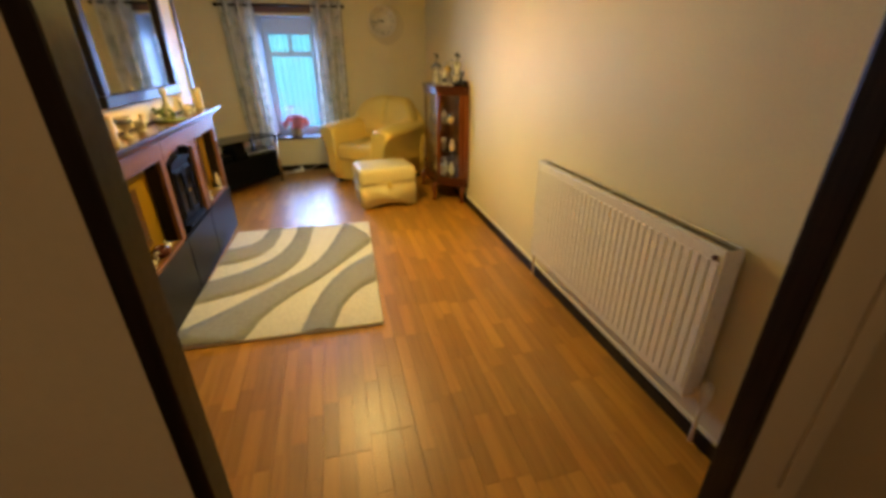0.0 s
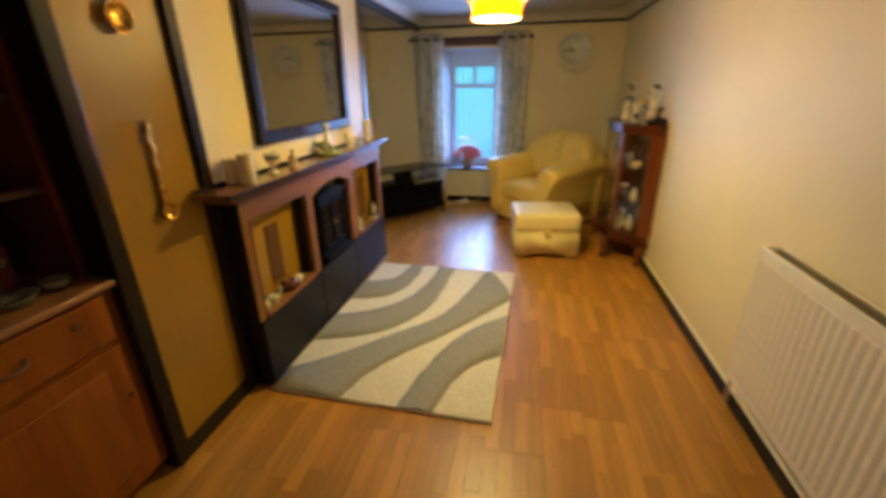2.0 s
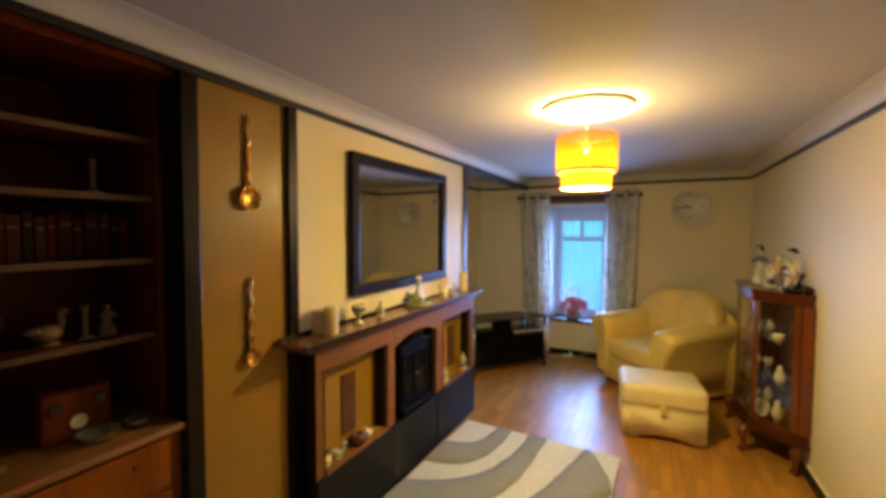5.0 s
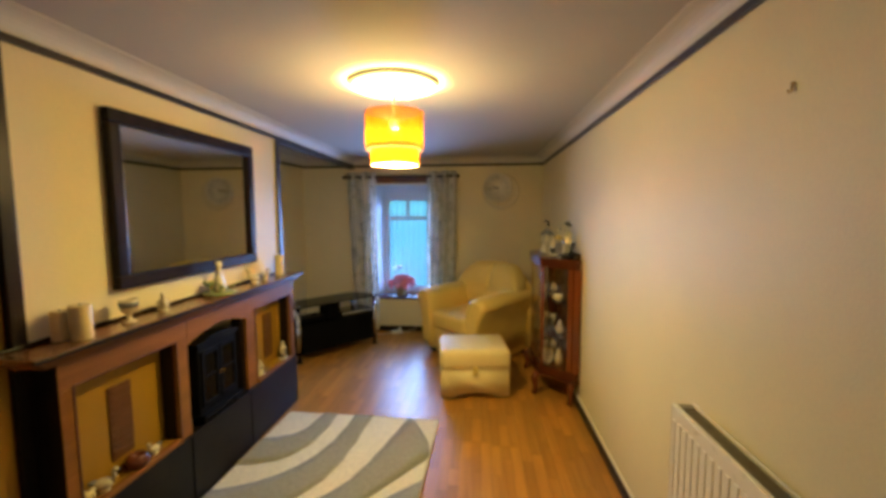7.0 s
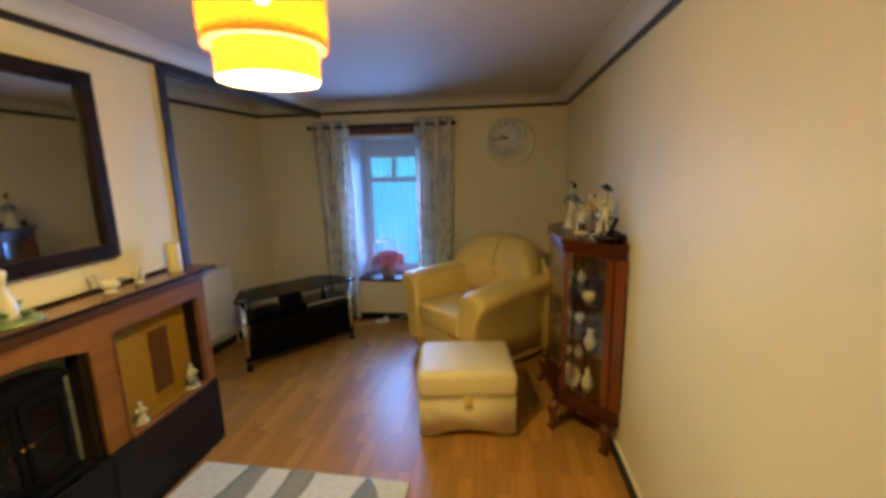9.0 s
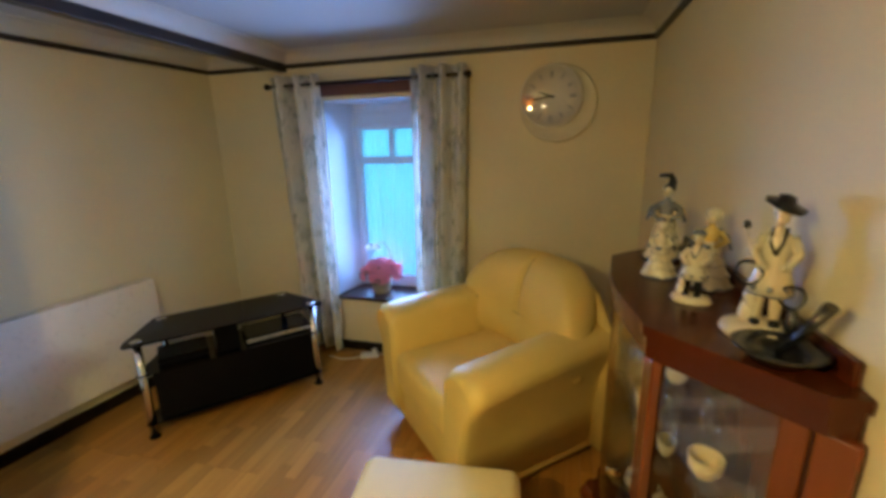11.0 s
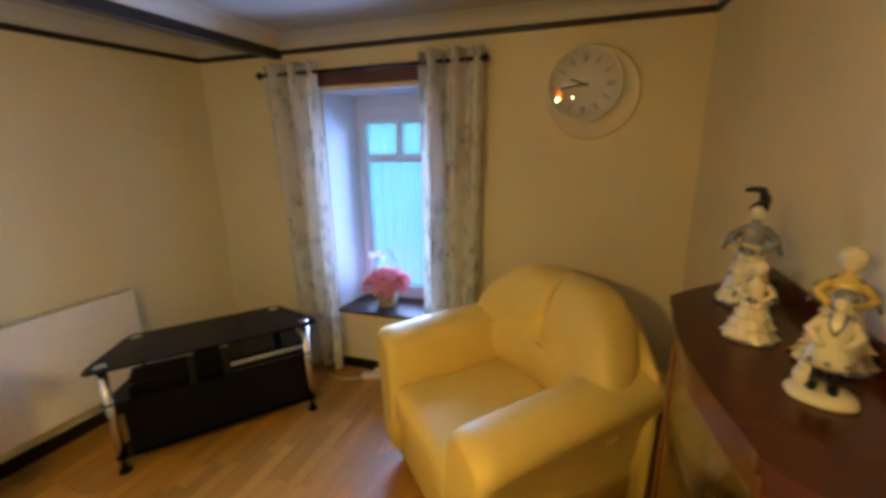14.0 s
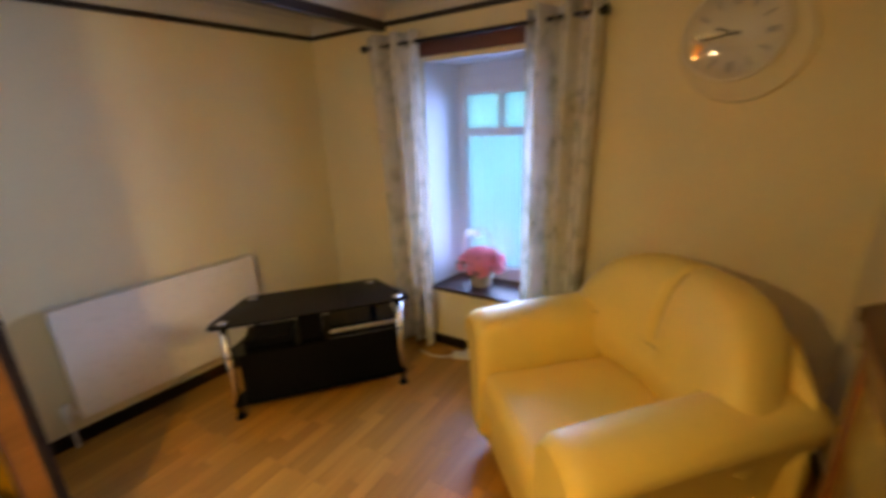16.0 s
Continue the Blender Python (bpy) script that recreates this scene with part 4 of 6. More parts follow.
def china_lady(name, label, m, h, hat="", spread=0.30, bodice=0, lean=0.0, group=""):
    """A glazed china lady in a tiered ruffled gown: one mesh."""
    bm = bmesh.new()
    waist, tiers = 0.52, 4
    lathe(bm, [(0, 0), (0.98 * spread * h, 0), (spread * h, 0.015 * h), (0.95 * spread * h, 0.035 * h), (0, 0.035 * h)], seg=28, mi=1, squash=0.85)
    for k in range(tiers):
        z0, z1 = 0.03 + (waist - 0.03) * k / tiers, 0.03 + (waist - 0.03) * (k + 1.45) / tiers
        z1 = min(z1, waist + 0.02)
        r0 = spread * (1.0 - 0.16 * k)
        rings = []
        for i in range(7):
            u = i / 6
            row = []
            for j in range(44):
                a = 2 * math.pi * j / 44
                wave = 1 + 0.10 * (1 - u) ** 1.5 * math.sin(9 * a + 1.7 * k) + 0.05 * (1 - u) * math.sin(5 * a + k)
                r = h * (r0 + (0.085 - r0) * u ** 0.65 * (0.45 + 0.55 * k / (tiers - 1))) * wave
                z = h * (z0 + (z1 - z0) * u + 0.016 * (1 - u) * math.sin(6 * a + 2.3 * k))
                row.append((r * math.cos(a), 0.85 * r * math.sin(a), z))
            rings.append(row)
        grid_faces(bm, rings, caps=False)
        tube(bm, [(1.01 * p[0], 1.01 * p[1], p[2]) for p in rings[0] + rings[0][:1]], 0.0035 * h, 6, 1)
    lathe(bm, [(0.0, 0.44 * h), (0.10 * h, 0.45 * h), (0.07 * h, 0.52 * h), (0.092 * h, 0.61 * h), (0.088 * h, 0.665 * h), (0.032 * h, 0.71 * h), (0.028 * h, 0.745 * h), (0, 0.75 * h)], seg=18, mi=bodice, squash=0.8)
    for s in (-1, 1):
        tube(bm, [(s * 0.085 * h, 0, 0.65 * h), (s * 0.16 * h, -0.04 * h, 0.56 * h), (s * 0.07 * h, -0.13 * h, 0.50 * h)], [0.042 * h, 0.036 * h, 0.022 * h], 10, bodice)
        tube(bm, [(s * 0.06 * h, 0.05 * h, 0.68 * h), (s * 0.15 * h, 0.0, 0.60 * h), (s * 0.20 * h, 0.02 * h, 0.46 * h)], [0.018 * h, 0.03 * h, 0.016 * h], 8, 1)
    blob(bm, (0, -0.005 * h, 0.80 * h), (0.055 * h, 0.06 * h, 0.068 * h), 14)
    blob(bm, (0, 0.022 * h, 0.825 * h), (0.064 * h, 0.058 * h, 0.060 * h), 12, 2 if hat == "hook" else 0)
    blob(bm, (-0.02 * h, -0.13 * h, 0.49 * h), (0.05 * h, 0.04 * h, 0.035 * h), 10, 1)
    if hat == "hook":
        tube(bm, [(0.02 * h, 0.02 * h, 0.83 * h), (0.035 * h, 0.02 * h, 0.92 * h), (0.01 * h, 0.01 * h, 0.985 * h), (-0.07 * h, 0, 0.99 * h), (-0.11 * h, -0.01 * h, 0.975 * h)], [0.05 * h, 0.040 * h, 0.032 * h, 0.022 * h, 0.014 * h], 10, 2)
    if hat == "wide":
        t = bmesh.new()
        lathe(t, [(0.0, 0.0), (0.15 * h, -0.012 * h), (0.16 * h, 0.0), (0.075 * h, 0.014 * h), (0.055 * h, 0.06 * h), (0.0, 0.07 * h)], seg=20, mi=2)
        t.transform(pose(0.01 * h, 0.01 * h, 0.865 * h, 8, 16, 0))
        join(bm, t, 2)
    if hat == "bonnet":
        blob(bm, (0, 0.025 * h, 0.835 * h), (0.082 * h, 0.06 * h, 0.085 * h), 14)
    for v in bm.verts:
        v.co += 0.008 * h * noise.noise_vector(v.co * (11 / h))
        v.co.x += lean * max(0.0, v.co.z - 0.3 * h)
        v.co.z = max(v.co.z, 0.0)
    return solid(name, bm, [PORCELAIN, BLUEGLAZE, BLACKGLAZE, YELLOWGLAZE], label, "figurine", m, group)




def china_lad(name, label, m, h, fisher, group=""):
    """A glazed china lad in a flared coat on a rocky base: one mesh."""
    bm = bmesh.new()
    wide = 0.36 if fisher else 0.27
    lathe(bm, [(0, 0), (wide * 0.96 * h, 0), (wide * h, 0.03 * h), (wide * 0.9 * h, 0.075 * h), (wide * 0.5 * h, 0.095 * h), (0, 0.10 * h)], seg=30, squash=0.72)
    for x, y, z, r in ((-0.13, 0.05, 0.12, 0.10), (-0.11, 0.03, 0.24, 0.085), (-0.07, 0.06, 0.35, 0.07)):
        blob(bm, (x * h, y * h, z * h), (r * h, r * 0.9 * h, r * 1.2 * h), 12)
    for s, mi in ((-1, 0 if fisher else 2), (1, 2 if not fisher else 0)):
        tube(bm, [(s * 0.065 * h, 0, 0.08 * h), (s * 0.068 * h, -0.012 * h, 0.20 * h), (s * 0.055 * h, 0, 0.42 * h)], [0.040 * h, 0.046 * h, 0.062 * h], 12, mi)
        blob(bm, (s * 0.072 * h, -0.04 * h, 0.105 * h), (0.042 * h, 0.075 * h, 0.030 * h), 12, 2)
    rings = []
    for z, r in ((0.30, 0.17), (0.36, 0.165), (0.45, 0.135), (0.52, 0.105), (0.60, 0.118), (0.67, 0.108), (0.715, 0.05), (0.735, 0.034), (0.76, 0.030)):
        rings.append([(h * r * (1 + 0.09 * max(0, (0.55 - z) / 0.25) * math.sin(6 * 2 * math.pi * j / 36)) * math.cos(2 * math.pi * j / 36), 0.78 * h * r * math.sin(2 * math.pi * j / 36), h * z) for j in range(36)])
    grid_faces(bm, rings)
    for j in range(8):
        a = 2 * math.pi * j / 8
        blob(bm, (0.166 * h * math.cos(a), 0.13 * h * math.sin(a), 0.35 * h), (0.022 * h, 0.022 * h, 0.022 * h), 8, 1)
    tube(bm, [(0.172 * h * math.cos(2 * math.pi * j / 24), 0.135 * h * math.sin(2 * math.pi * j / 24), 0.304 * h) for j in range(25)], 0.007 * h, 6, 1)
    for s in (-1, 1):
        tube(bm, [(s * 0.095 * h, 0, 0.67 * h), (s * 0.165 * h, -0.03 * h, 0.57 * h), (s * 0.085 * h, -0.125 * h, 0.50 * h)], [0.045 * h, 0.044 * h, 0.030 * h], 10)
        blob(bm, (s * 0.07 * h, -0.135 * h, 0.50 * h), (0.024 * h, 0.026 * h, 0.022 * h), 8)
        tube(bm, [(s * 0.055 * h, -0.03 * h, 0.73 * h), (s * 0.04 * h, -0.085 * h, 0.64 * h), (0, -0.098 * h, 0.57 * h)], 0.012 * h, 6, 2 if fisher else 1)
    blob(bm, (0, -0.008 * h, 0.81 * h), (0.062 * h, 0.068 * h, 0.072 * h), 16)
    blob(bm, (0, 0.02 * h, 0.835 * h), (0.070 * h, 0.064 * h, 0.062 * h), 14, 0 if fisher else 1)
    if fisher:
        t = bmesh.new()
        lathe(t, [(0.0, 0.0), (0.15 * h, -0.008 * h), (0.158 * h, 0.003 * h), (0.078 * h, 0.016 * h), (0.066 * h, 0.055 * h), (0.0, 0.065 * h)], seg=28)
        t.transform(pose(0.01 * h, 0.0, 0.875 * h, 6, 14, 0))
        join(bm, t, 2, True)
        for cx, cz, r in ((-0.17, 0.44, 0.105), (0.16, 0.32, 0.09)):
            tube(bm, [(h * (cx + r * math.cos(2 * math.pi * k / 20)), -0.10 * h, h * (cz + 0.75 * r * math.sin(2 * math.pi * k / 20))) for k in range(21)], 0.010 * h, 6, 2)
        lathe(bm, [(0, 0), (0.05 * h, 0), (0.062 * h, 0.05 * h), (0.045 * h, 0.12 * h), (0.03 * h, 0.14 * h), (0.034 * h, 0.17 * h), (0, 0.17 * h)], (0.19 * h, -0.10 * h, 0.075 * h), 16, 2)
        tube(bm, [(-0.09 * h, -0.13 * h, 0.50 * h), (-0.20 * h, -0.10 * h, 0.66 * h), (-0.23 * h, -0.09 * h, 0.74 * h)], 0.006 * h, 6, 0)
        blob(bm, (-0.235 * h, -0.09 * h, 0.755 * h), (0.035 * h, 0.025 * h, 0.025 * h), 10, 2)
    else:
        lathe(bm, [(0.0, 0.0), (0.085 * h, 0.0), (0.09 * h, 0.012 * h), (0.07 * h, 0.045 * h), (0.0, 0.06 * h)], (0.01 * h, -0.012 * h, 0.862 * h), 20, 1)
    slim = 0.70 if fisher else 0.88
    for v in bm.verts:
        v.co.x *= slim
        v.co.y *= 0.5 + 0.5 * slim
        v.co += 0.012 * h * noise.noise_vector(v.co * (14 / h))
        v.co.z = max(v.co.z, 0.0)
    return solid(name, bm, [PORCELAIN, BLUEGLAZE, BLACKGLAZE, YELLOWGLAZE], label, "figurine", m, group)


YELLOWGLAZE = mat("yellow_glaze", (0.66, 0.48, 0.12), 0.25, vary=0.15, scale=25, coat=0.3)


def candle(m, r, h, label):
    ob = thing("candle", label, "candle", m)
    bm = bmesh.new()
    lathe(bm, [(0, 0), (r * 0.97, 0), (r, 0.004), (r, h - 0.006), (r * 0.94, h), (r * 0.5, h - 0.004), (0, h - 0.006)], seg=28)
    part("wax", bm, WAX, ob)
    bm = bmesh.new()
    tube(bm, [(0, 0, h - 0.007), (0.001, 0, h + 0.006)], 0.0014, 6)
    part("wick", bm, BLACKGLAZE, ob)


def bird(name, m, s, label, mats):
    """A small glazed bird or swan: one mesh."""
    bm = bmesh.new()
    lathe(bm, [(0, 0), (0.28 * s, 0), (0.24 * s, 0.12 * s), (0.1 * s, 0.16 * s), (0, 0.16 * s)], seg=16)
    blob(bm, (0, 0, 0.38 * s), (0.30 * s, 0.40 * s, 0.26 * s), 14)
    tube(bm, [(0, -0.28 * s, 0.42 * s), (0, -0.42 * s, 0.62 * s), (0, -0.36 * s, 0.82 * s), (0, -0.42 * s, 0.92 * s)], [0.14 * s, 0.10 * s, 0.09 * s, 0.11 * s], 10)
    blob(bm, (0, -0.46 * s, 0.93 * s), (0.11 * s, 0.15 * s, 0.11 * s), 10)
    blob(bm, (0, 0.40 * s, 0.50 * s), (0.18 * s, 0.24 * s, 0.10 * s), 10, 1)
    return solid(name, bm, mats, label, "ornament", m)


MZ = 1.0875
candle(pose(-0.815, 2.345, MZ), 0.036, 0.135, "wide cream pillar candle on the mantel")
candle(pose(-0.885, 2.33, MZ), 0.03, 0.115, "short cream pillar candle near the wall")
candle(pose(-0.86, 4.02, MZ), 0.034, 0.155, "tall yellow-cream pillar candle at the mantel's end")
gob = thing("goblet", "small white patterned china goblet", "goblet", pose(-0.84, 2.59, MZ))
bm = bmesh.new()
lathe(bm, [(0, 0), (0.030, 0), (0.028, 0.008), (0.010, 0.018), (0.009, 0.035), (0.030, 0.055), (0.038, 0.085), (0.035, 0.105), (0.032, 0.105), (0.030, 0.085), (0.0, 0.055)])
part("cup", bm, PORCELAIN, gob)
bm = bmesh.new()
lathe(bm, [(0.0345, 0.070), (0.0392, 0.085), (0.0375, 0.094)])
part("band", bm, BLUEGLAZE, gob, "blue-grey painted band")
bird("swan_ornament", pose(-0.85, 2.80, MZ, 0, 0, 40), 0.095, "white china swan on the mantel", [PORCELAIN, PORCELAIN])
# centre group: a bottle-like figure amid green leaves
cg = thing("posy_figurine", "white china figure amid green leaves on a round dish", "ornament", pose(-0.835, 3.225, MZ))
bm = bmesh.new()
lathe(bm, [(0, 0), (0.085, 0), (0.095, 0.012), (0.09, 0.018), (0.05, 0.014), (0, 0.012)], squash=1.0)
part("dish", bm, GREENGLAZE, cg, "pale green dish")
bm = bmesh.new()
lathe(bm, [(0.0, 0.012), (0.032, 0.012), (0.036, 0.04), (0.030, 0.085), (0.016, 0.115), (0.013, 0.15), (0.02, 0.17), (0.022, 0.188), (0.010, 0.2), (0, 0.2)], (0, 0, 0))
part("figure", bm, PORCELAIN, cg)
rnd = random.Random(3)
for i in range(16):
    bm = bmesh.new()
    a, r = rnd.uniform(0, 6.28), rnd.uniform(0.045, 0.075)
    mm = pose(0, 0, 0, rnd.uniform(-50, 50), rnd.uniform(-50, 50), rnd.uniform(0, 360))
    blob(bm, (r * math.cos(a), r * math.sin(a), rnd.uniform(0.025, 0.075)), (0.022, 0.014, 0.005), 8, 0, mm)
    part("leaf", bm, GREENGLAZE, cg)
bird("bird_ornament", pose(-0.84, 3.62, MZ, 0, 0, -30), 0.10, "white and grey china bird on a base", [PORCELAIN, BLUEGLAZE])
bird("dove_ornament", pose(-0.85, 3.78, MZ, 0, 0, 60), 0.085, "small white china dove on the mantel", [PORCELAIN, PORCELAIN])
# niche ornaments
NZ = 0.4085
figurine("figurine", "small white china figure with yellow tint in the niche", pose(XB + 0.07, 3.68, NZ, 0, 0, 60), 0.115)
figurine("figurine", "white china figure seated on the niche ledge", pose(XB + 0.07, 4.02, NZ, 0, 0, 90), 0.15, 1)
pot = thing("small_pot", "dark brown glazed pot in the niche", "pot", pose(XB + 0.07, 2.60, NZ))
bm = bmesh.new()
lathe(bm, [(0, 0), (0.03, 0), (0.05, 0.02), (0.052, 0.04), (0.035, 0.058), (0.030, 0.062), (0.026, 0.058), (0.0, 0.03)])
part("bowl", bm, mat("brown_glaze", (0.12, 0.03, 0.015), 0.2, vary=0.3), pot)
bird("shell_ornament", pose(XB + 0.07, 2.70, NZ, 0, 0, 0), 0.07, "small pale shell bird beside the pot", [PORCELAIN, BLUEGLAZE])
bird("frog_ornament", pose(XB + 0.07, 2.43, NZ, 0, 0, 120), 0.09, "grey-white glazed animal ornament in the niche", [PORCELAIN, BLUEGLAZE])
bird("hen_ornament", pose(XB + 0.07, 2.36, NZ, 0, 0, 20), 0.07, "tiny pale hen ornament in the niche", [WAX, PORCELAIN])


# ---- brass spoons on the ochre board ----
def spoon(m, length, bowl, label):
    ob = thing("brass_spoon", label, "spoon", m, "brass spoons on the board")
    bm = bmesh.new()
    pts, rad = [], []
    for i in range(26):
        u = i / 25
        pts.append((0.012, 0.006 * math.sin(u * 22) * (1 - u), length * (1 - u) * 1.0 + bowl * 0.9))
        rad.append(0.006 + 0.005 * abs(math.sin(u * 14)) + 0.004 * u)
    tube(bm, pts, rad, 8)
    part("handle", bm, BRASS, ob, "twisted brass handle")
    bm = bmesh.new()
    t = bmesh.new()
    rings = []
    for r, x in ((0.001, 0.004), (0.5, 0.005), (0.85, 0.014), (1.0, 0.03), (0.93, 0.031), (0.78, 0.018), (0.45, 0.011), (0.001, 0.010)):
        rings.append([(x, bowl * r * math.cos(2 * math.pi * i / 20), bowl * 1.05 * r * math.sin(2 * math.pi * i / 20)) for i in range(20)])
    grid_faces(bm, rings)
    t.free()
    part("bowl", bm, BRASS, ob, "round brass bowl")


spoon(pose(-0.944, 1.985, 1.725), 0.30, 0.050, "large hanging brass ladle with a twisted handle")
spoon(pose(-0.944, 1.985, 1.055), 0.31, 0.034, "slim hanging brass spoon with a twisted handle")

# ---- shelved dresser in the recess ----
dr = thing("dresser", "built-in dark wooden dresser with open shelves", "dresser", pose(-1.48, 1.350, 0))
DH = 0.36
bm = bmesh.new()
box(bm, (0.004, -DH, 0.06), (0.51, DH, 0.865), 0.004)
box(bm, (0.03, -DH, 0.0), (0.47, DH, 0.06))
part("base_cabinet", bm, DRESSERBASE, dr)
bm = bmesh.new()
box(bm, (0.004, -DH, 0.865), (0.545, DH, 0.892), 0.008, 3)
part("worktop", bm, SHELFEDGE, dr, "lighter brown wooden top")
HANDLEWOOD = wood("dark_handle_wood", (0.07, 0.023, 0.004), (0.12, 0.04, 0.008), 0.4, "y")
y0, y1 = -0.325, 0.315
bm = bmesh.new()
box(bm, (0.51, y0, 0.08), (0.526, y1, 0.655), 0.005)
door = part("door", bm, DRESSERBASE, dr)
bm = bmesh.new()
box(bm, (0.518, y0 + 0.075, 0.145), (0.536, y1 - 0.075, 0.595), 0.016, 3)
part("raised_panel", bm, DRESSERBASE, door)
bm = bmesh.new()
blob(bm, (0.54, y1 - 0.03, 0.45), (0.012, 0.010, 0.010))
part("knob", bm, HANDLEWOOD, door)
bm = bmesh.new()
box(bm, (0.51, y0, 0.675), (0.526, y1, 0.848), 0.006)
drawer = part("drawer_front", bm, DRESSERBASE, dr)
bm = bmesh.new()
tube(bm, [(0.526, -0.05, 0.775), (0.546, -0.035, 0.765), (0.548, 0, 0.760), (0.546, 0.035, 0.765), (0.526, 0.05, 0.775)], 0.006, 8)
part("handle", bm, HANDLEWOOD, drawer, "dark wooden bow handle")
bm = bmesh.new()
lathe(bm, [(0, 0), (0.010, 0), (0.009, 0.003), (0, 0.004)], seg=14)
bm.transform(pose(0.526, 0.20, 0.79, 0, 90, 0))
part("keyhole_plate", bm, HANDLEWOOD, drawer)
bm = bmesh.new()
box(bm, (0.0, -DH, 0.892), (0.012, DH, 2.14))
part("back_panel", bm, SHADED_SHELFWOOD, dr)
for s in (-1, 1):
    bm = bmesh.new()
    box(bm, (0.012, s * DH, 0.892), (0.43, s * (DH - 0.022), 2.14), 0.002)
    part("upright", bm, SHADED_SHELFWOOD, dr)
# Shelf edges darker than the worktop, with the recess's shade in their colour.
SHADED_EDGEWOOD = wood("shelf_edge_wood_shaded", (0.06, 0.024, 0.010), (0.11, 0.045, 0.02), 0.45, "y", 10)
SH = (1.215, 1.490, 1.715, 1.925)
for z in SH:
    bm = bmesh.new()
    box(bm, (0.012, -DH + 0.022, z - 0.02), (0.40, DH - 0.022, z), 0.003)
    sh = part("shelf", bm, SHADED_SHELFWOOD, dr)
    bm = bmesh.new()
    box(bm, (0.40, -DH + 0.022, z - 0.021), (0.408, DH - 0.022, z + 0.001), 0.002)
    part("edge_strip", bm, SHADED_EDGEWOOD, sh, "paler shelf edging")

# Silver dimmed in its colour, as the shelves lie in shade.
DIMMED_SILVER = mat("dimmed_silver", (0.14, 0.11, 0.08), 0.45, metal=0.6)


def candlestick(m, h, material, label):
    ob = thing("candlestick", label, "candlestick", m)
    bm = bmesh.new()
    lathe(bm, [(0, 0), (0.030, 0), (0.032, 0.006), (0.012, 0.018), (0.008, 0.03), (0.012, h * 0.4), (0.007, h * 0.5), (0.010, h * 0.85), (0.015, h * 0.95), (0.013, h), (0, h)], seg=16)
    part("stem", bm, material, ob)


candlestick(pose(-1.16, 1.070, SH[0]), 0.115, DIMMED_SILVER, "slim silver candlestick on the shelf")
figurine("figurine", "pale bronze-toned kneeling figure on the shelf", pose(-1.16, 1.180, SH[0], 0, 0, 90), 0.13, 1, glaze=DIMMED_CHINA)
bird("cat_ornament", pose(-1.16, 1.410, SH[0], 0, 0, 200), 0.11, "cream china bird group on the shelf", [DIMMED_CHINA, DIMMED_CHINA])
candlestick(pose(-1.15, 1.505, SH[0]), 0.12, DIMMED_SILVER, "silver candlestick beside the china bird")
figurine("figurine", "cream china lady on the dresser shelf", pose(-1.15, 1.570, SH[0], 0, 0, 90), 0.12, glaze=DIMMED_CHINA)
plate = thing("display_plate", "dark patterned plate standing on the shelf", "plate", pose(-1.33, 1.290, SH[0] + 0.068, 0, 78, 0))
bm = bmesh.new()
lathe(bm, [(0, 0), (0.04, 0), (0.065, 0.010), (0.066, 0.013), (0.04, 0.005), (0, 0.005)], seg=28)
part("dish", bm, GRILLE, plate)
jug = thing("tall_jug", "cream china jug on the dresser top", "jug", pose(-1.12, 1.060, 0.892))
bm = bmesh.new()
lathe(bm, [(0, 0), (0.035, 0), (0.05, 0.04), (0.048, 0.08), (0.028, 0.12), (0.03, 0.15), (0.036, 0.16), (0.032, 0.16), (0.024, 0.12), (0, 0.09)])
part("jar", bm, DIMMED_CHINA, jug)
bm = bmesh.new()
tube(bm, [(0, 0.03, 0.145), (0, 0.07, 0.13), (0, 0.075, 0.09), (0, 0.045, 0.055)], 0.006, 8)
part("handle", bm, DIMMED_CHINA, jug)
fc = thing("mantel_clock", "cream china figure clock with a dark dial", "clock", pose(-1.10, 1.210, 0.892, 0, 0, 90))
bm = bmesh.new()
box(bm, (-0.07, -0.035, 0), (0.07, 0.035, 0.02), 0.008, 3)
lathe(bm, [(0.0, 0.02), (0.05, 0.02), (0.055, 0.05), (0.035, 0.09), (0.0, 0.095)], squash=0.6)
lathe(bm, [(0.02, 0.09), (0.026, 0.11), (0.015, 0.135), (0.008, 0.145)])
blob(bm, (0, 0, 0.16), (0.016, 0.016, 0.02))
part("figure", bm, DIMMED_CHINA, fc)
bm = bmesh.new()
tube(bm, [(0, -0.026, 0.055), (0, -0.036, 0.055)], 0.026, 20)
part("dial", bm, BLACKGLAZE, fc)
rad = thing("table_clock", "dark wooden box clock with a white dial", "clock", pose(-1.17, 1.470, 0.892, 0, 0, 90))
bm = bmesh.new()
box(bm, (-0.095, -0.04, 0), (0.095, 0.04, 0.165), 0.01, 3)
part("case", bm, SHADED_SHELFWOOD, rad)
bm = bmesh.new()
tube(bm, [(0, -0.038, 0.06), (0, -0.048, 0.06)], 0.024, 20)
part("dial", bm, PORCELAIN, rad, "small white dial")
for x in (-0.06, 0.06):
    bm = bmesh.new()
    tube(bm, [(x, -0.04, 0.12), (x, -0.05, 0.12)], 0.016, 12)
    part("knob", bm, BLACKGLAZE, rad)
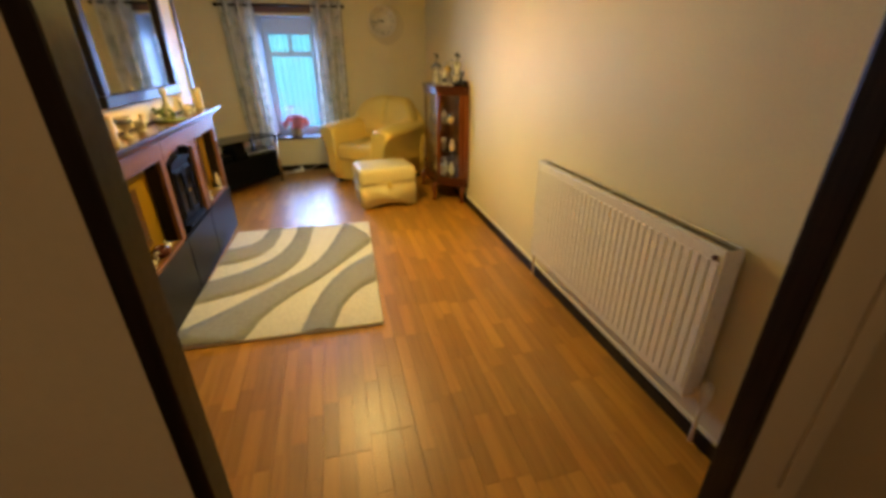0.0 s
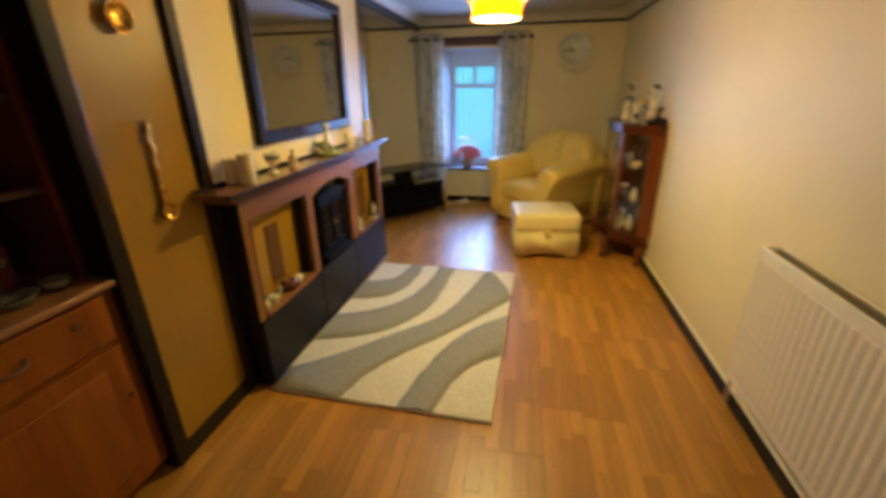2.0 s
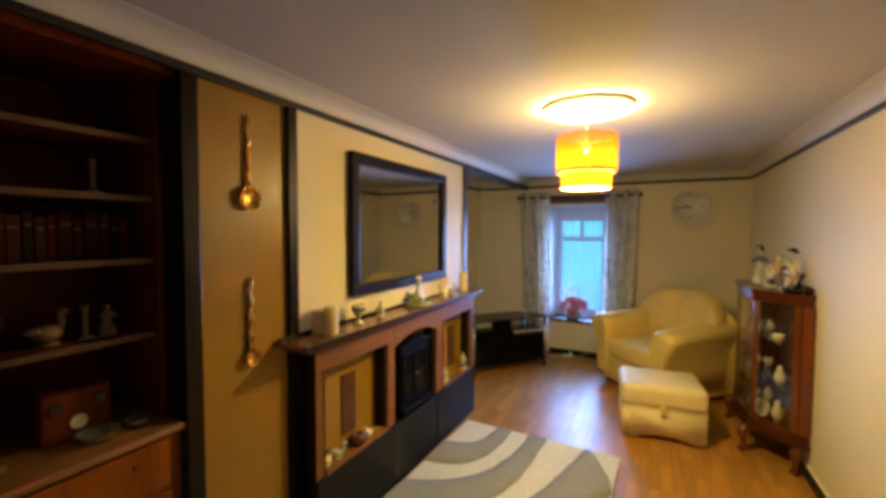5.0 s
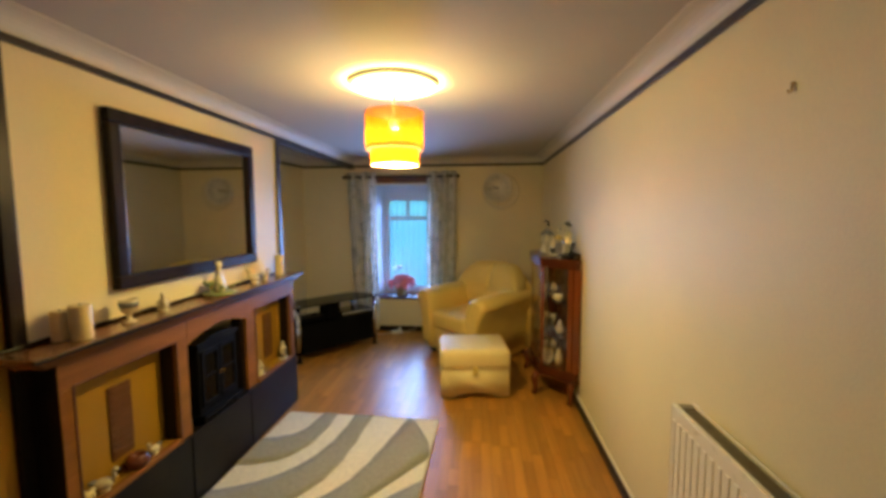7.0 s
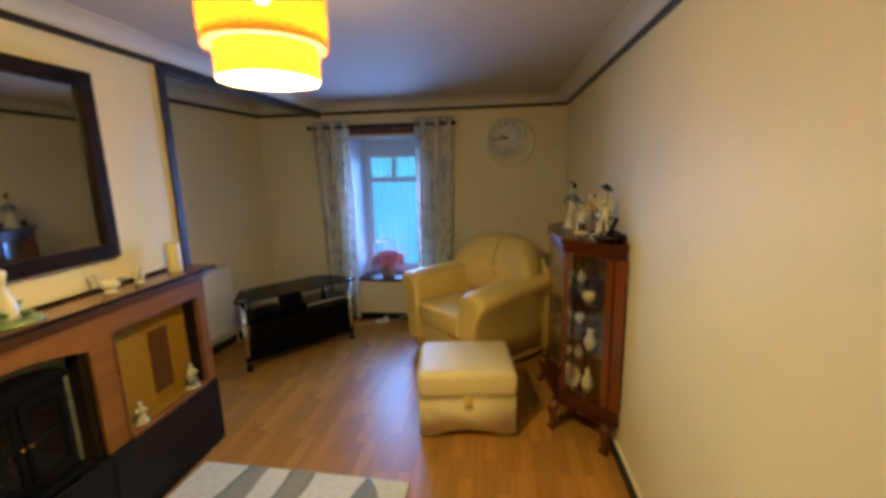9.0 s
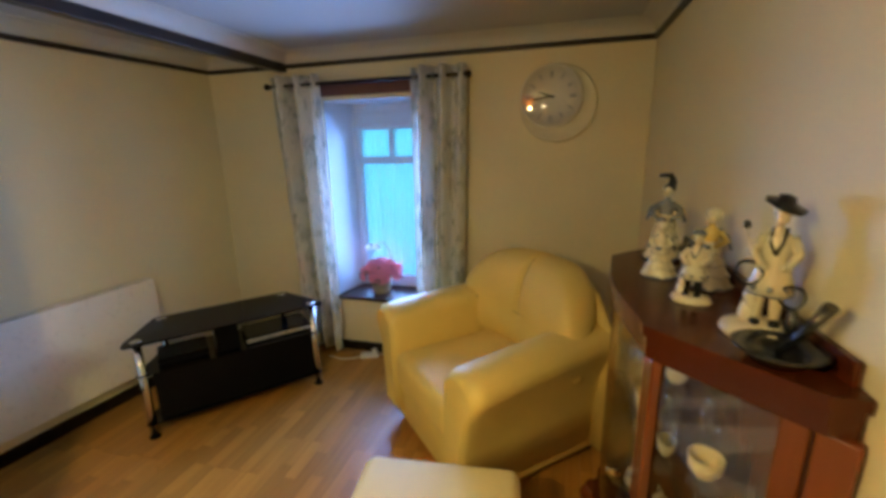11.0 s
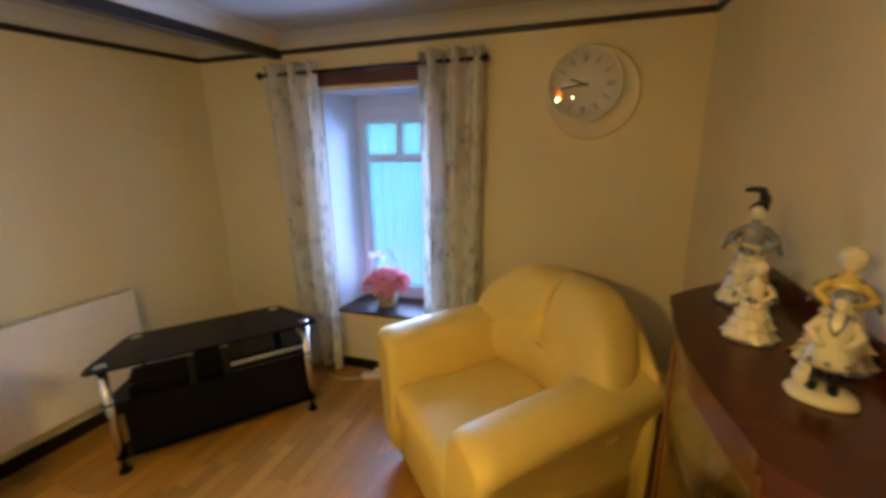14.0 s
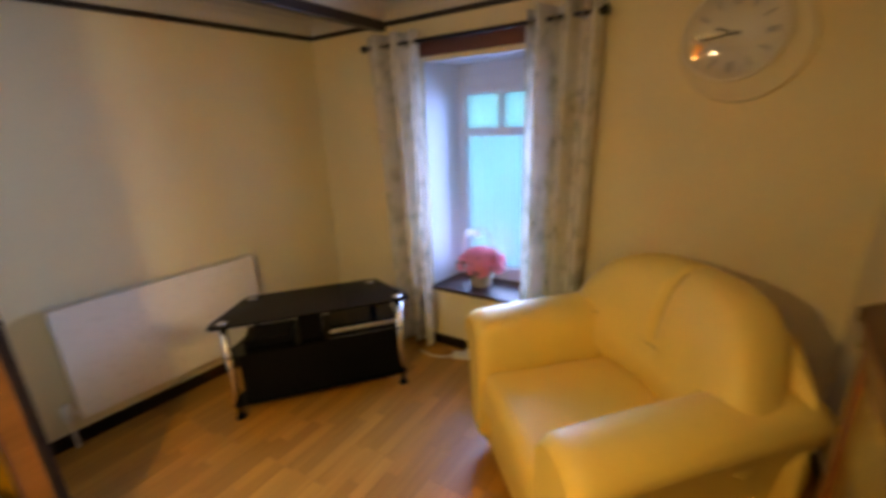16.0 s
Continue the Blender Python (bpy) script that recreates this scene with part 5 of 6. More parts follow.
for y, r in ((1.49, 0.06), (1.61, 0.045)):
    gd = thing("glass_dish", "clear pressed-glass dish on the dresser top", "dish", pose(-1.05, y, 0.892))
    bm = bmesh.new()
    lathe(bm, [(0, 0), (r * 0.6, 0), (r * 0.7, 0.012), (r, 0.035), (r * 0.96, 0.036), (r * 0.62, 0.016), (0, 0.010)], seg=20)
    part("bowl", bm, mat("pressed_glass", (0.30, 0.27, 0.18), 0.12, trans=0.6, bump=0.3), gd)
rnd = random.Random(8)
# Book colours lowered to include the shade of the recess.
BOOKS = [mat("book_" + nm, c, 0.7, vary=0.15, spec=0.08) for nm, c in (("maroon", (0.05, 0.007, 0.005)), ("brown", (0.04, 0.014, 0.006)), ("red", (0.075, 0.008, 0.006)), ("dark", (0.02, 0.010, 0.008)))]
y = 1.04
while y < 1.64:
    w, h = rnd.uniform(0.022, 0.045), rnd.uniform(0.13, 0.165)
    bk = thing("book", "dark bound hardback book upright on the shelf", "book", pose(-1.22, y + w / 2, SH[1], 0, 0, rnd.uniform(-1.5, 1.5)), "books on the dresser shelf")
    bm = bmesh.new()
    box(bm, (-0.06, -w / 2 + 0.001, 0), (0.06, w / 2 - 0.001, h), 0.003)
    part("cover", bm, rnd.choice(BOOKS), bk)
    bm = bmesh.new()
    box(bm, (0.0602, -w / 2 + 0.006, h * 0.70), (0.0612, w / 2 - 0.006, h * 0.76))
    part("spine_band", bm, SHADED_EDGEWOOD, bk)
    y += w + 0.002
candlestick(pose(-1.15, 1.060, SH[2]), 0.13, DIMMED_SILVER, "tall silver candlestick dimmed for the upper shelf's shade")
candlestick(pose(-1.15, 1.540, SH[2]), 0.12, DIMMED_SILVER, "silver candlestick at the end of the upper shelf")

# ---- ottoman ----
ott = thing("ottoman", "cream leather storage footstool with a padded lid", "footstool", pose(0.677, 4.285, 0.0, 0, 0, 6.5))
OW, OD = 0.288, 0.475
bm = bmesh.new()
prof = [(-OW, 0.25), (-OW, 0.025), (-OW + 0.06, 0.012), (-OW + 0.12, 0.022)]
for i in range(9):
    prof.append((-OW + 0.12 + (2 * OW - 0.24) * i / 8, 0.030 + 0.022 * math.sin(math.pi * i / 8)))
prof += [(OW - 0.12, 0.022), (OW - 0.06, 0.012), (OW, 0.025), (OW, 0.25)]
t = bmesh.new()
grid_faces(t, [[(x, 0.004, z) for x, z in prof], [(x, OD - 0.004, z) for x, z in prof]], smooth=False)
soften(t, 0.006, 2)
join(bm, t, 0, True)
part("box", bm, PALELEATHER, ott)
bm = bmesh.new()
box(bm, (-OW - 0.010, -0.008, 0.256), (OW + 0.010, OD + 0.006, 0.42), 0.042, 5)
for v in bm.verts:
    if v.co.z > 0.40:
        v.co.z += 0.016 * max(0, 1 - (v.co.x / OW) ** 2)
part("lid", bm, PALELEATHER, ott, "padded cream lid")
bm = bmesh.new()
tube(bm, [(-OW - 0.006, -0.004, 0.264), (OW + 0.006, -0.004, 0.264)], 0.004, 8)
part("piping", bm, PALELEATHER, ott)
bm = bmesh.new()
box(bm, (-0.022, -0.020, 0.215), (0.022, -0.006, 0.285), 0.007, 3)
part("pull_tab", bm, LEATHER, ott)
for x in (-OW + 0.05, OW - 0.05):
    for y in (0.05, OD - 0.05):
        bm = bmesh.new()
        lathe(bm, [(0, 0), (0.018, 0), (0.022, 0.03), (0, 0.03)], (x, y, 0), 12)
        part("foot", bm, BLACKWOOD, ott)

# ---- armchair ----
ch = thing("armchair", "cream yellow leather armchair with rolled arms", "armchair", pose(0.697, 5.512, 0, 0, 0, -46) @ Matrix.Scale(1.085, 4))
bm = bmesh.new()
box(bm, (-0.385, -0.385, 0.035), (0.385, 0.40, 0.30), 0.035, 4)
part("base", bm, LEATHER, ch)
bm = bmesh.new()
box(bm, (-0.272, -0.425, 0.27), (0.272, 0.24, 0.455), 0.055, 6)
for v in bm.verts:
    if v.co.z > 0.40:
        v.co.z += 0.022 * max(0, 1 - (v.co.x / 0.28) ** 2) * max(0, 1 - ((v.co.y + 0.09) / 0.36) ** 2)
part("seat_cushion", bm, LEATHER, ch)


def arm(side):
    bm = bmesh.new()
    rings = []
    k = 22
    for i in range(k + 1):
        u = i / k
        y = -0.43 + 0.80 * u
        puff = min(1.0, (math.sin(min(u / 0.06, 1) * math.pi / 2)) ** 0.6) * (1 if u < 0.9 else math.cos((u - 0.9) / 0.1 * 1.2))
        top = 0.655 + 0.035 * u + 0.01 * math.sin(3 * u)
        flare = 0.06 * (1 - 0.5 * u)
        sec = [(0.255, 0.10), (0.262, 0.34), (0.268, 0.50)]
        cx, cz, rx, rz = 0.362 + flare * 0.5, top - 0.075, 0.098 + flare * 0.25, 0.078
        for j in range(11):
            a = math.pi - math.pi * 1.15 * j / 10
            sec.append((cx + rx * math.cos(a), cz + rz * math.sin(a)))
        sec += [(0.415 + flare * 0.35, 0.46), (0.402, 0.30), (0.392, 0.10)]
        mid = (0.35, 0.42)
        rings.append([(side * (mid[0] + (x - mid[0]) * (0.82 + 0.18 * puff)), y, mid[1] + (z - mid[1]) * (0.88 + 0.12 * puff)) for x, z in sec])
    grid_faces(bm, rings)
    return bm


for s in (-1, 1):
    a = part("arm", arm(s), LEATHER, ch, "rolled leather arm")
bm = bmesh.new()
rings = []
K, J = 96, 48
for i in range(K + 1):
    x = -0.45 + 0.90 * i / K
    e = abs(x) / 0.45
    top = 0.925 - 0.215 * e ** 4.2
    end = max(0.06, (1 - e ** 6)) ** 0.5
    back_push = -0.13 * e ** 2.2
    ring = []
    for j in range(J):
        a = 2 * math.pi * j / J
        ca, sa = math.cos(a), math.sin(a)
        cz, hz = (top + 0.43) / 2, (top - 0.43) / 2
        z = cz + hz * (abs(sa) ** 0.75) * (1 if sa > 0 else -1) * (0.5 + 0.5 * end)
        y = 0.135 * (abs(ca) ** 0.7) * (1 if ca > 0 else -1) * end
        lean = 0.16 * (z - 0.43)
        if ca < 0:
            dip = 0.040 * math.exp(-((x / 0.016) ** 2)) * min(max((z - 0.62) / 0.03, 0.0), 1.0) + 0.035 * math.exp(-(((z - 0.635 - 0.15 * x * x) / 0.018) ** 2)) * max(0, 1 - (abs(x) / 0.36) ** 3)
            y += dip
        ring.append((x, 0.235 + back_push + lean + y, z))
    rings.append(ring)
grid_faces(bm, rings)
part("back_cushion", bm, LEATHER, ch, "plump back cushion with crossed seams")


def back_face(x, z):
    """The front of the back cushion at a place."""
    e = abs(x) / 0.45
    top = 0.925 - 0.215 * e ** 4.2
    cz, hz = (top + 0.43) / 2, (top - 0.43) / 2
    sa = min(abs((z - cz) / hz), 0.999) ** (1 / 0.75)
    return 0.235 - 0.13 * e ** 2.2 + 0.16 * (z - 0.43) - 0.135 * (1 - sa * sa) ** 0.35


# Tubes darker than the leather draw the crease shade along real seams.
SEAM_SHADE = mat("seam_crease_shade", (0.52, 0.36, 0.10), 0.6)
bm = bmesh.new()
tube(bm, [(0.0, back_face(0, z) + 0.030, z) for z in [0.66 + 0.245 * i / 12 for i in range(13)]], 0.004, 6)
part("upright_seam", bm, SEAM_SHADE, ch, "seam tube darkened for crease shade")
bm = bmesh.new()
tube(bm, [(x, back_face(x, 0.635 + 0.15 * x * x) + 0.022 * max(0, 1 - (abs(x) / 0.36) ** 3), 0.635 + 0.15 * x * x) for x in [-0.30 + 0.6 * i / 20 for i in range(21)]], 0.004, 6)
part("cross_seam", bm, SEAM_SHADE, ch, "seam tube darkened for crease shade")
bm = bmesh.new()
rings = []
for i in range(25):
    x = -0.46 + 0.92 * i / 24
    e = abs(x) / 0.46
    top, yo = 0.86 - 0.17 * e ** 3, 0.43 - 0.12 * e ** 2.5
    th = 0.06 * (1 - e ** 8) + 0.015
    rings.append([(x, yo - th, 0.08), (x, yo - th, top - 0.03), (x, yo - th * 0.5, top), (x, yo, top - 0.02), (x, yo + 0.006, 0.45), (x, yo - 0.02, 0.08)])
grid_faces(bm, rings)
part("back_shell", bm, LEATHER, ch)
bm = bmesh.new()
tube(bm, [(0.43 * math.sin(a), 0.36 - 0.15 * abs(math.sin(a)) ** 2.2, 0.60 + 0.27 * math.cos(a)) for a in [-1.5 + 3.0 * i / 20 for i in range(21)]], 0.007, 6)
part("back_piping", bm, LEATHER, ch)
for x in (-0.33, 0.33):
    for y in (-0.33, 0.34):
        bm = bmesh.new()
        lathe(bm, [(0, 0), (0.022, 0), (0.028, 0.04), (0, 0.04)], (x, y, 0), 12)
        part("foot", bm, BLACKWOOD, ch)

# ---- television stand ----
tv = thing("television_stand", "black glass corner television stand on chrome legs", "tv stand", pose(-0.817, 5.318, 0, 0, 0, 49.5) @ Matrix.Diagonal((1, 1, 0.98, 1)))
TOP = [(-0.54, 0.02), (-0.52, 0.0), (0.52, 0.0), (0.54, 0.02), (0.535, 0.07), (0.40, 0.39), (0.37, 0.405), (-0.37, 0.405), (-0.40, 0.39), (-0.535, 0.07)]
bm = bmesh.new()
prism(bm, TOP, 0.596, 0.608)
soften(bm, 0.003, 2, 60)
part("glass_top", bm, BLACKGLASS, tv, "black tempered glass top")
bm = bmesh.new()
prism(bm, [(x * 0.93, 0.03 + y * 0.9) for x, y in TOP], 0.398, 0.406)
part("middle_shelf", bm, BLACKGLASS, tv)
bm = bmesh.new()
prism(bm, [(x * 0.93, 0.03 + y * 0.9) for x, y in TOP], 0.085, 0.095)
part("lower_shelf", bm, BLACKGLASS, tv)
bm = bmesh.new()
box(bm, (-0.43, 0.05, 0.096), (0.485, 0.07, 0.398), 0.003)
part("glass_front", bm, BLACKPLASTIC, tv, "black glass front panel")
bm = bmesh.new()
box(bm, (-0.40, 0.34, 0.095), (0.40, 0.36, 0.398))
part("back_panel", bm, BLACKPLASTIC, tv)
bm = bmesh.new()
box(bm, (-0.10, 0.08, 0.406), (0.03, 0.32, 0.596), 0.004)
part("centre_column", bm, BLACKPLASTIC, tv)
for x, y in ((-0.475, 0.055), (0.475, 0.055), (-0.355, 0.35), (0.355, 0.35)):
    bm = bmesh.new()
    tube(bm, [(x, y, 0.012), (x, y, 0.596)], 0.022, 16)
    leg = part("leg", bm, CHROME, tv, "chrome tube leg")
    bm = bmesh.new()
    lathe(bm, [(0, 0), (0.03, 0), (0.03, 0.008), (0.022, 0.014), (0, 0.014)], (x, y, 0), 16)
    part("foot_pad", bm, BLACKPLASTIC, leg)
    bm = bmesh.new()
    lathe(bm, [(0, 0.608), (0.028, 0.608), (0.028, 0.611), (0, 0.612)], (x, y, 0), 16)
    part("cap_disc", bm, CHROME, leg)
mt = tv.matrix_basis
dvd = thing("media_player", "slim black disc player with a silver front edge", "media player", mt @ pose(0.27, 0.09, 0.406))
bm = bmesh.new()
box(bm, (-0.20, 0.004, 0.0), (0.20, 0.25, 0.045), 0.003)
part("case", bm, BLACKGLASS, dvd)
bm = bmesh.new()
box(bm, (-0.20, -0.004, 0.012), (0.20, 0.004, 0.034), 0.002)
part("front_strip", bm, SILVER, dvd, "silver front strip")
bx = thing("set_top_box", "small black set-top box on the middle shelf", "set-top box", mt @ pose(-0.27, 0.10, 0.406))
bm = bmesh.new()
box(bm, (-0.13, 0, 0.0), (0.13, 0.2, 0.05), 0.006)
part("case", bm, BLACKPLASTIC, bx)
bm = bmesh.new()
box(bm, (-0.12, -0.003, 0.036), (0.12, 0.0, 0.046), 0.001)
part("front_strip", bm, BLACKGLASS, bx, "glossy black strip")

# ---- extension lead ----
el = thing("extension_lead", "white extension socket with cable on the floor", "extension lead", pose(-0.36, 6.14, 0, 0, 0, 20))
bm = bmesh.new()
box(bm, (-0.07, -0.03, 0.0), (0.07, 0.03, 0.035), 0.008, 3)
part("socket_block", bm, WHITEPLASTIC, el)
bm = bmesh.new()
tube(bm, [(-0.07, 0, 0.012), (-0.13, -0.02, 0.006), (-0.22, -0.01, 0.005), (-0.32, 0.05, 0.005)], 0.0045, 8)
part("cable", bm, WHITEPLASTIC, el)
bm = bmesh.new()
tube(bm, [(0.07, 0.01, 0.016), (0.15, 0.0, 0.012), (0.24, -0.035, 0.06), (0.30, -0.05, 0.15), (0.34, -0.06, 0.24)], 0.004, 8)
part("wall_cable", bm, WHITEPLASTIC, el)
bm = bmesh.new()
box(bm, (0.02, -0.02, 0.035), (0.055, 0.02, 0.068), 0.006, 3)
part("plug", bm, WHITEPLASTIC, el)

# ---- flowers on the sill ----
fl = thing("flower_basket", "pale wicker basket of pink artificial flowers", "flower basket", pose(-0.335, 6.385, WS + 0.025) @ Matrix.Scale(1.18, 4))
bm = bmesh.new()
lathe(bm, [(0, 0), (0.052, 0), (0.056, 0.01), (0.062, 0.05), (0.075, 0.095), (0.08, 0.10), (0.072, 0.10), (0.058, 0.05), (0, 0.04)], seg=24)
for k in range(6):
    lathe(bm, [(0.054 + 0.0035 * k, 0.006 + 0.015 * k), (0.060 + 0.0035 * k, 0.013 + 0.015 * k), (0.056 + 0.0038 * k, 0.020 + 0.015 * k)], seg=24)
part("basket", bm, WICKER, fl)
bm = bmesh.new()
tube(bm, [(0.09 * math.cos(a), 0.02, 0.10 + 0.245 * math.sin(a)) for a in [math.pi * i / 16 for i in range(17)]], 0.006, 8)
part("handle", bm, WICKER, fl)
bm = bmesh.new()
for k, (sx, tilt) in enumerate(((-1, -40), (1, 35))):
    blob(bm, (-0.05 + sx * 0.028, 0.0, 0.315), (0.034, 0.012, 0.022), 10, 0, pose(0, 0, 0, 0, tilt, 0))
part("ribbon_bow", bm, cloth_through("white_ribbon", (0.75, 0.72, 0.72), 0.4), fl, "pale ribbon bow")
rnd = random.Random(5)
petal = bmesh.new()
for k in range(9):
    a = k * 2.4
    r = 0.006 + 0.0022 * k
    blob(petal, (r * math.cos(a), r * math.sin(a), 0.012 - 0.0012 * k), (0.013, 0.004, 0.011), 6, 0, pose(0, 0, 0, 35, 0, math.degrees(a) + 90))
bloom = mesh_of("bloom", petal, PINK)
for i in range(84):
    a, e = rnd.uniform(0, 6.28), rnd.uniform(-0.35, 1.4)
    v = Vector((math.cos(a) * math.cos(e), math.sin(a) * math.cos(e), math.sin(e)))
    ob = new("bloom", bloom)
    ob.parent = fl
    ob.matrix_basis = Matrix.Translation((v.x * 0.135 * (0.55 + 0.45 * (i % 3) / 2), v.y * 0.085, 0.135 + 0.075 * v.z)) @ v.to_track_quat("Z", "Y").to_matrix().to_4x4() @ Matrix.Scale(rnd.uniform(1.0, 1.5), 4)
leafm = bmesh.new()
blob(leafm, (0, 0, 0.022), (0.009, 0.002, 0.024), 6)
leaf = mesh_of("leaf", leafm, LEAFGREEN)
for i in range(26):
    a, e = rnd.uniform(0, 6.28), rnd.uniform(-0.3, 0.9)
    v = Vector((math.cos(a) * math.cos(e), math.sin(a) * math.cos(e), math.sin(e)))
    ob = new("leaf", leaf)
    ob.parent = fl
    ob.matrix_basis = Matrix.Translation((v.x * 0.105, v.y * 0.06, 0.11 + 0.08 * v.z)) @ v.to_track_quat("Z", "Y").to_matrix().to_4x4() @ Matrix.Scale(1.4, 4)

# ---- wall clock ----
wc = thing("wall_clock", "round white wall clock with a cream outer ring", "clock", pose(0.982, YF, 1.834, 90, 0, 0))
bm = bmesh.new()
lathe(bm, [(0.0, 0.0), (0.225, 0.0), (0.232, 0.010), (0.228, 0.020), (0.215, 0.016), (0.18, 0.012), (0.0, 0.012)], seg=56)
part("outer_ring", bm, mat("cream_ring", (0.66, 0.59, 0.40), 0.35, vary=0.05), wc, "shallow cream outer ring")
bm = bmesh.new()
lathe(bm, [(0.0, 0.012), (0.176, 0.012), (0.186, 0.022), (0.186, 0.045), (0.178, 0.050), (0.172, 0.044), (0.172, 0.030), (0.0, 0.030)], (-0.042, 0.042, 0), seg=56)
part("case", bm, mat("clock_white", (0.76, 0.71, 0.60), 0.35, vary=0.03, bump=0), wc)
for k in range(12):
    bm = bmesh.new()
    a = math.radians(30 * k)
    for d in ((0,) if k % 3 else (-0.006, 0.006)):
        box(bm, (d - 0.003, 0.108, 0.0302), (d + 0.003, 0.148, 0.0315), m=pose(-0.042, 0.042, 0, 0, 0, -math.degrees(a)))
    part("numeral", bm, BLUEGLAZE, wc, "dark hour mark")
for nm, ln, ang in (("hour_hand", 0.075, -68), ("minute_hand", 0.115, -98)):
    bm = bmesh.new()
    box(bm, (-0.005, -0.02, 0.033 if ln < 0.1 else 0.036), (0.005, ln, 0.035 if ln < 0.1 else 0.038), m=pose(-0.042, 0.042, 0, 0, 0, -ang))
    part(nm, bm, BLACKGLAZE, wc)
bm = bmesh.new()
lathe(bm, [(0.168 * k / 10, 0.0515 - 0.0065 * (k / 10) ** 2) for k in range(11)] + [(0.168 * k / 10, 0.0503 - 0.0065 * (k / 10) ** 2) for k in range(10, -1, -1)], (-0.042, 0.042, 0), seg=64)
cover = part("glass_cover", bm, GLASS, wc)
cover.visible_shadow = False

# ---- china cabinet ----
cab = thing("china_cabinet", "bow-fronted mahogany china cabinet with glazed doors", "china cabinet", pose(XR, 4.73, 0))
CAB = [(-0.006, -0.53), (-0.05, -0.525), (-0.262, -0.330), (-0.288, -0.265), (-0.318, 0.0), (-0.288, 0.265), (-0.262, 0.330), (-0.05, 0.525), (-0.006, 0.53)]


def outline(grow, k=6):
    """The cabinet's plan, with rounded shoulders, grown outward."""
    pts = [Vector((x - (grow if x < -0.04 else 0), y * (1 + grow / 0.53), 0)) for x, y in CAB[1:-1]]
    line = through_points([(p.x, p.y) for p in pts], 36)
    out = [(p.x, p.y) for p in line]
    return [(CAB[0][0], out[0][1])] + out + [(CAB[-1][0], out[-1][1])]


for nm, g, z0, z1 in (("top", 0.015, 1.165, 1.19), ("upper_rail", 0.004, 1.11, 1.165), ("lower_rail", 0.004, 0.205, 0.27), ("base_moulding", 0.016, 0.185, 0.205)):
    bm = bmesh.new()
    prism(bm, list(reversed(outline(g))), z0, z1)
    if nm == "top":
        soften(bm, 0.007, 3, 50)
    part(nm, bm, MAHOGANY_TOP, cab)
bm = bmesh.new()
prism(bm, [(-0.02, -0.50), (-0.008, -0.50), (-0.008, 0.50), (-0.02, 0.50)], 1.19, 1.235)
soften(bm, 0.006, 2, 50)
part("gallery_rail", bm, MAHOGANY_TOP, cab, "low raised back rail")
bm = bmesh.new()
box(bm, (-0.014, -0.52, 0.27), (-0.006, 0.52, 1.11))
part("back_panel", bm, MAHOGANY, cab)


def upright(a, b, z0, z1, th=0.022, half=0.016):
    """A slim upright at the point a, turned to face along b."""
    ang = math.degrees(math.atan2(b[1] - a[1], b[0] - a[0]))
    t = bmesh.new()
    box(t, (-half, -th / 2, z0), (half, th / 2, z1), 0.004, m=pose(a[0], a[1], 0, 0, 0, ang))
    return t


for s in (-1, 1):
    for a, b, h in (((-0.03, s * 0.525), (-0.3, s * 0.30), 0.03), ((-0.270, s * 0.300), (-0.30, s * 0.1), 0.028)):
        bm = upright(a, b, 0.27, 1.11, 0.024, h)
        part("stile", bm, MAHOGANY, cab)
    bm = upright((-0.075, s * 0.488), (-0.3, s * 0.30), 0.27, 1.11, 0.018, 0.022)
    part("stile", bm, MAHOGANY, cab)
for s in (-1, 1):
    bm = bmesh.new()
    p, q = Vector((-0.09, s * 0.478, 0)), Vector((-0.252, s * 0.328, 0))
    nrm = Vector((q.y - p.y, p.x - q.x, 0)).normalized() * 0.002
    prism(bm, [(p.x, p.y), (q.x, q.y), (q.x + nrm.x, q.y + nrm.y), (p.x + nrm.x, p.y + nrm.y)], 0.27, 1.11)
    g = part("side_pane", bm, GLASS, cab)
    g.visible_shadow = False
bm = bmesh.new()
bow = [(-0.282 - 0.032 * math.cos(math.pi / 2 * (i - 6) / 6), 0.262 * (i - 6) / 6) for i in range(13)]
prism(bm, bow + [(x + 0.002, y) for x, y in reversed(bow)], 0.27, 1.11)
g = part("door_pane", bm, GLASS, cab)
g.visible_shadow = False
bm = bmesh.new()
tube(bm, [(-0.300, -0.21, 0.70), (-0.335, -0.21, 0.70)], 0.009, 10)
part("knob", bm, BRASS, cab)
for z in (0.53, 0.82):
    bm = bmesh.new()
    prism(bm, [(-0.015, -0.50), (-0.015, 0.50), (-0.06, 0.48), (-0.27, 0.27), (-0.30, 0.0), (-0.27, -0.27), (-0.06, -0.48)], z, z + 0.006)
    part("glass_shelf", bm, GLASS, cab)
for x, y in ((-0.05, -0.50), (-0.05, 0.50), (-0.30, -0.29), (-0.30, 0.29)):
    bm = bmesh.new()
    d = Vector((-0.5, y, 0)).normalized() * 0.03
    pts = [(x, y, 0.19), (x + d.x, y + d.y * 0.8, 0.14), (x + d.x * 0.6, y + d.y * 0.5, 0.08), (x + d.x * 0.7, y + d.y * 0.6, 0.03), (x + d.x * 1.4, y + d.y, 0.008)]
    tube(bm, [(min(p[0], -0.03), p[1], p[2]) for p in pts], [0.034, 0.032, 0.022, 0.019, 0.026], 10)
    part("leg", bm, MAHOGANY, cab, "curved cabriole leg")


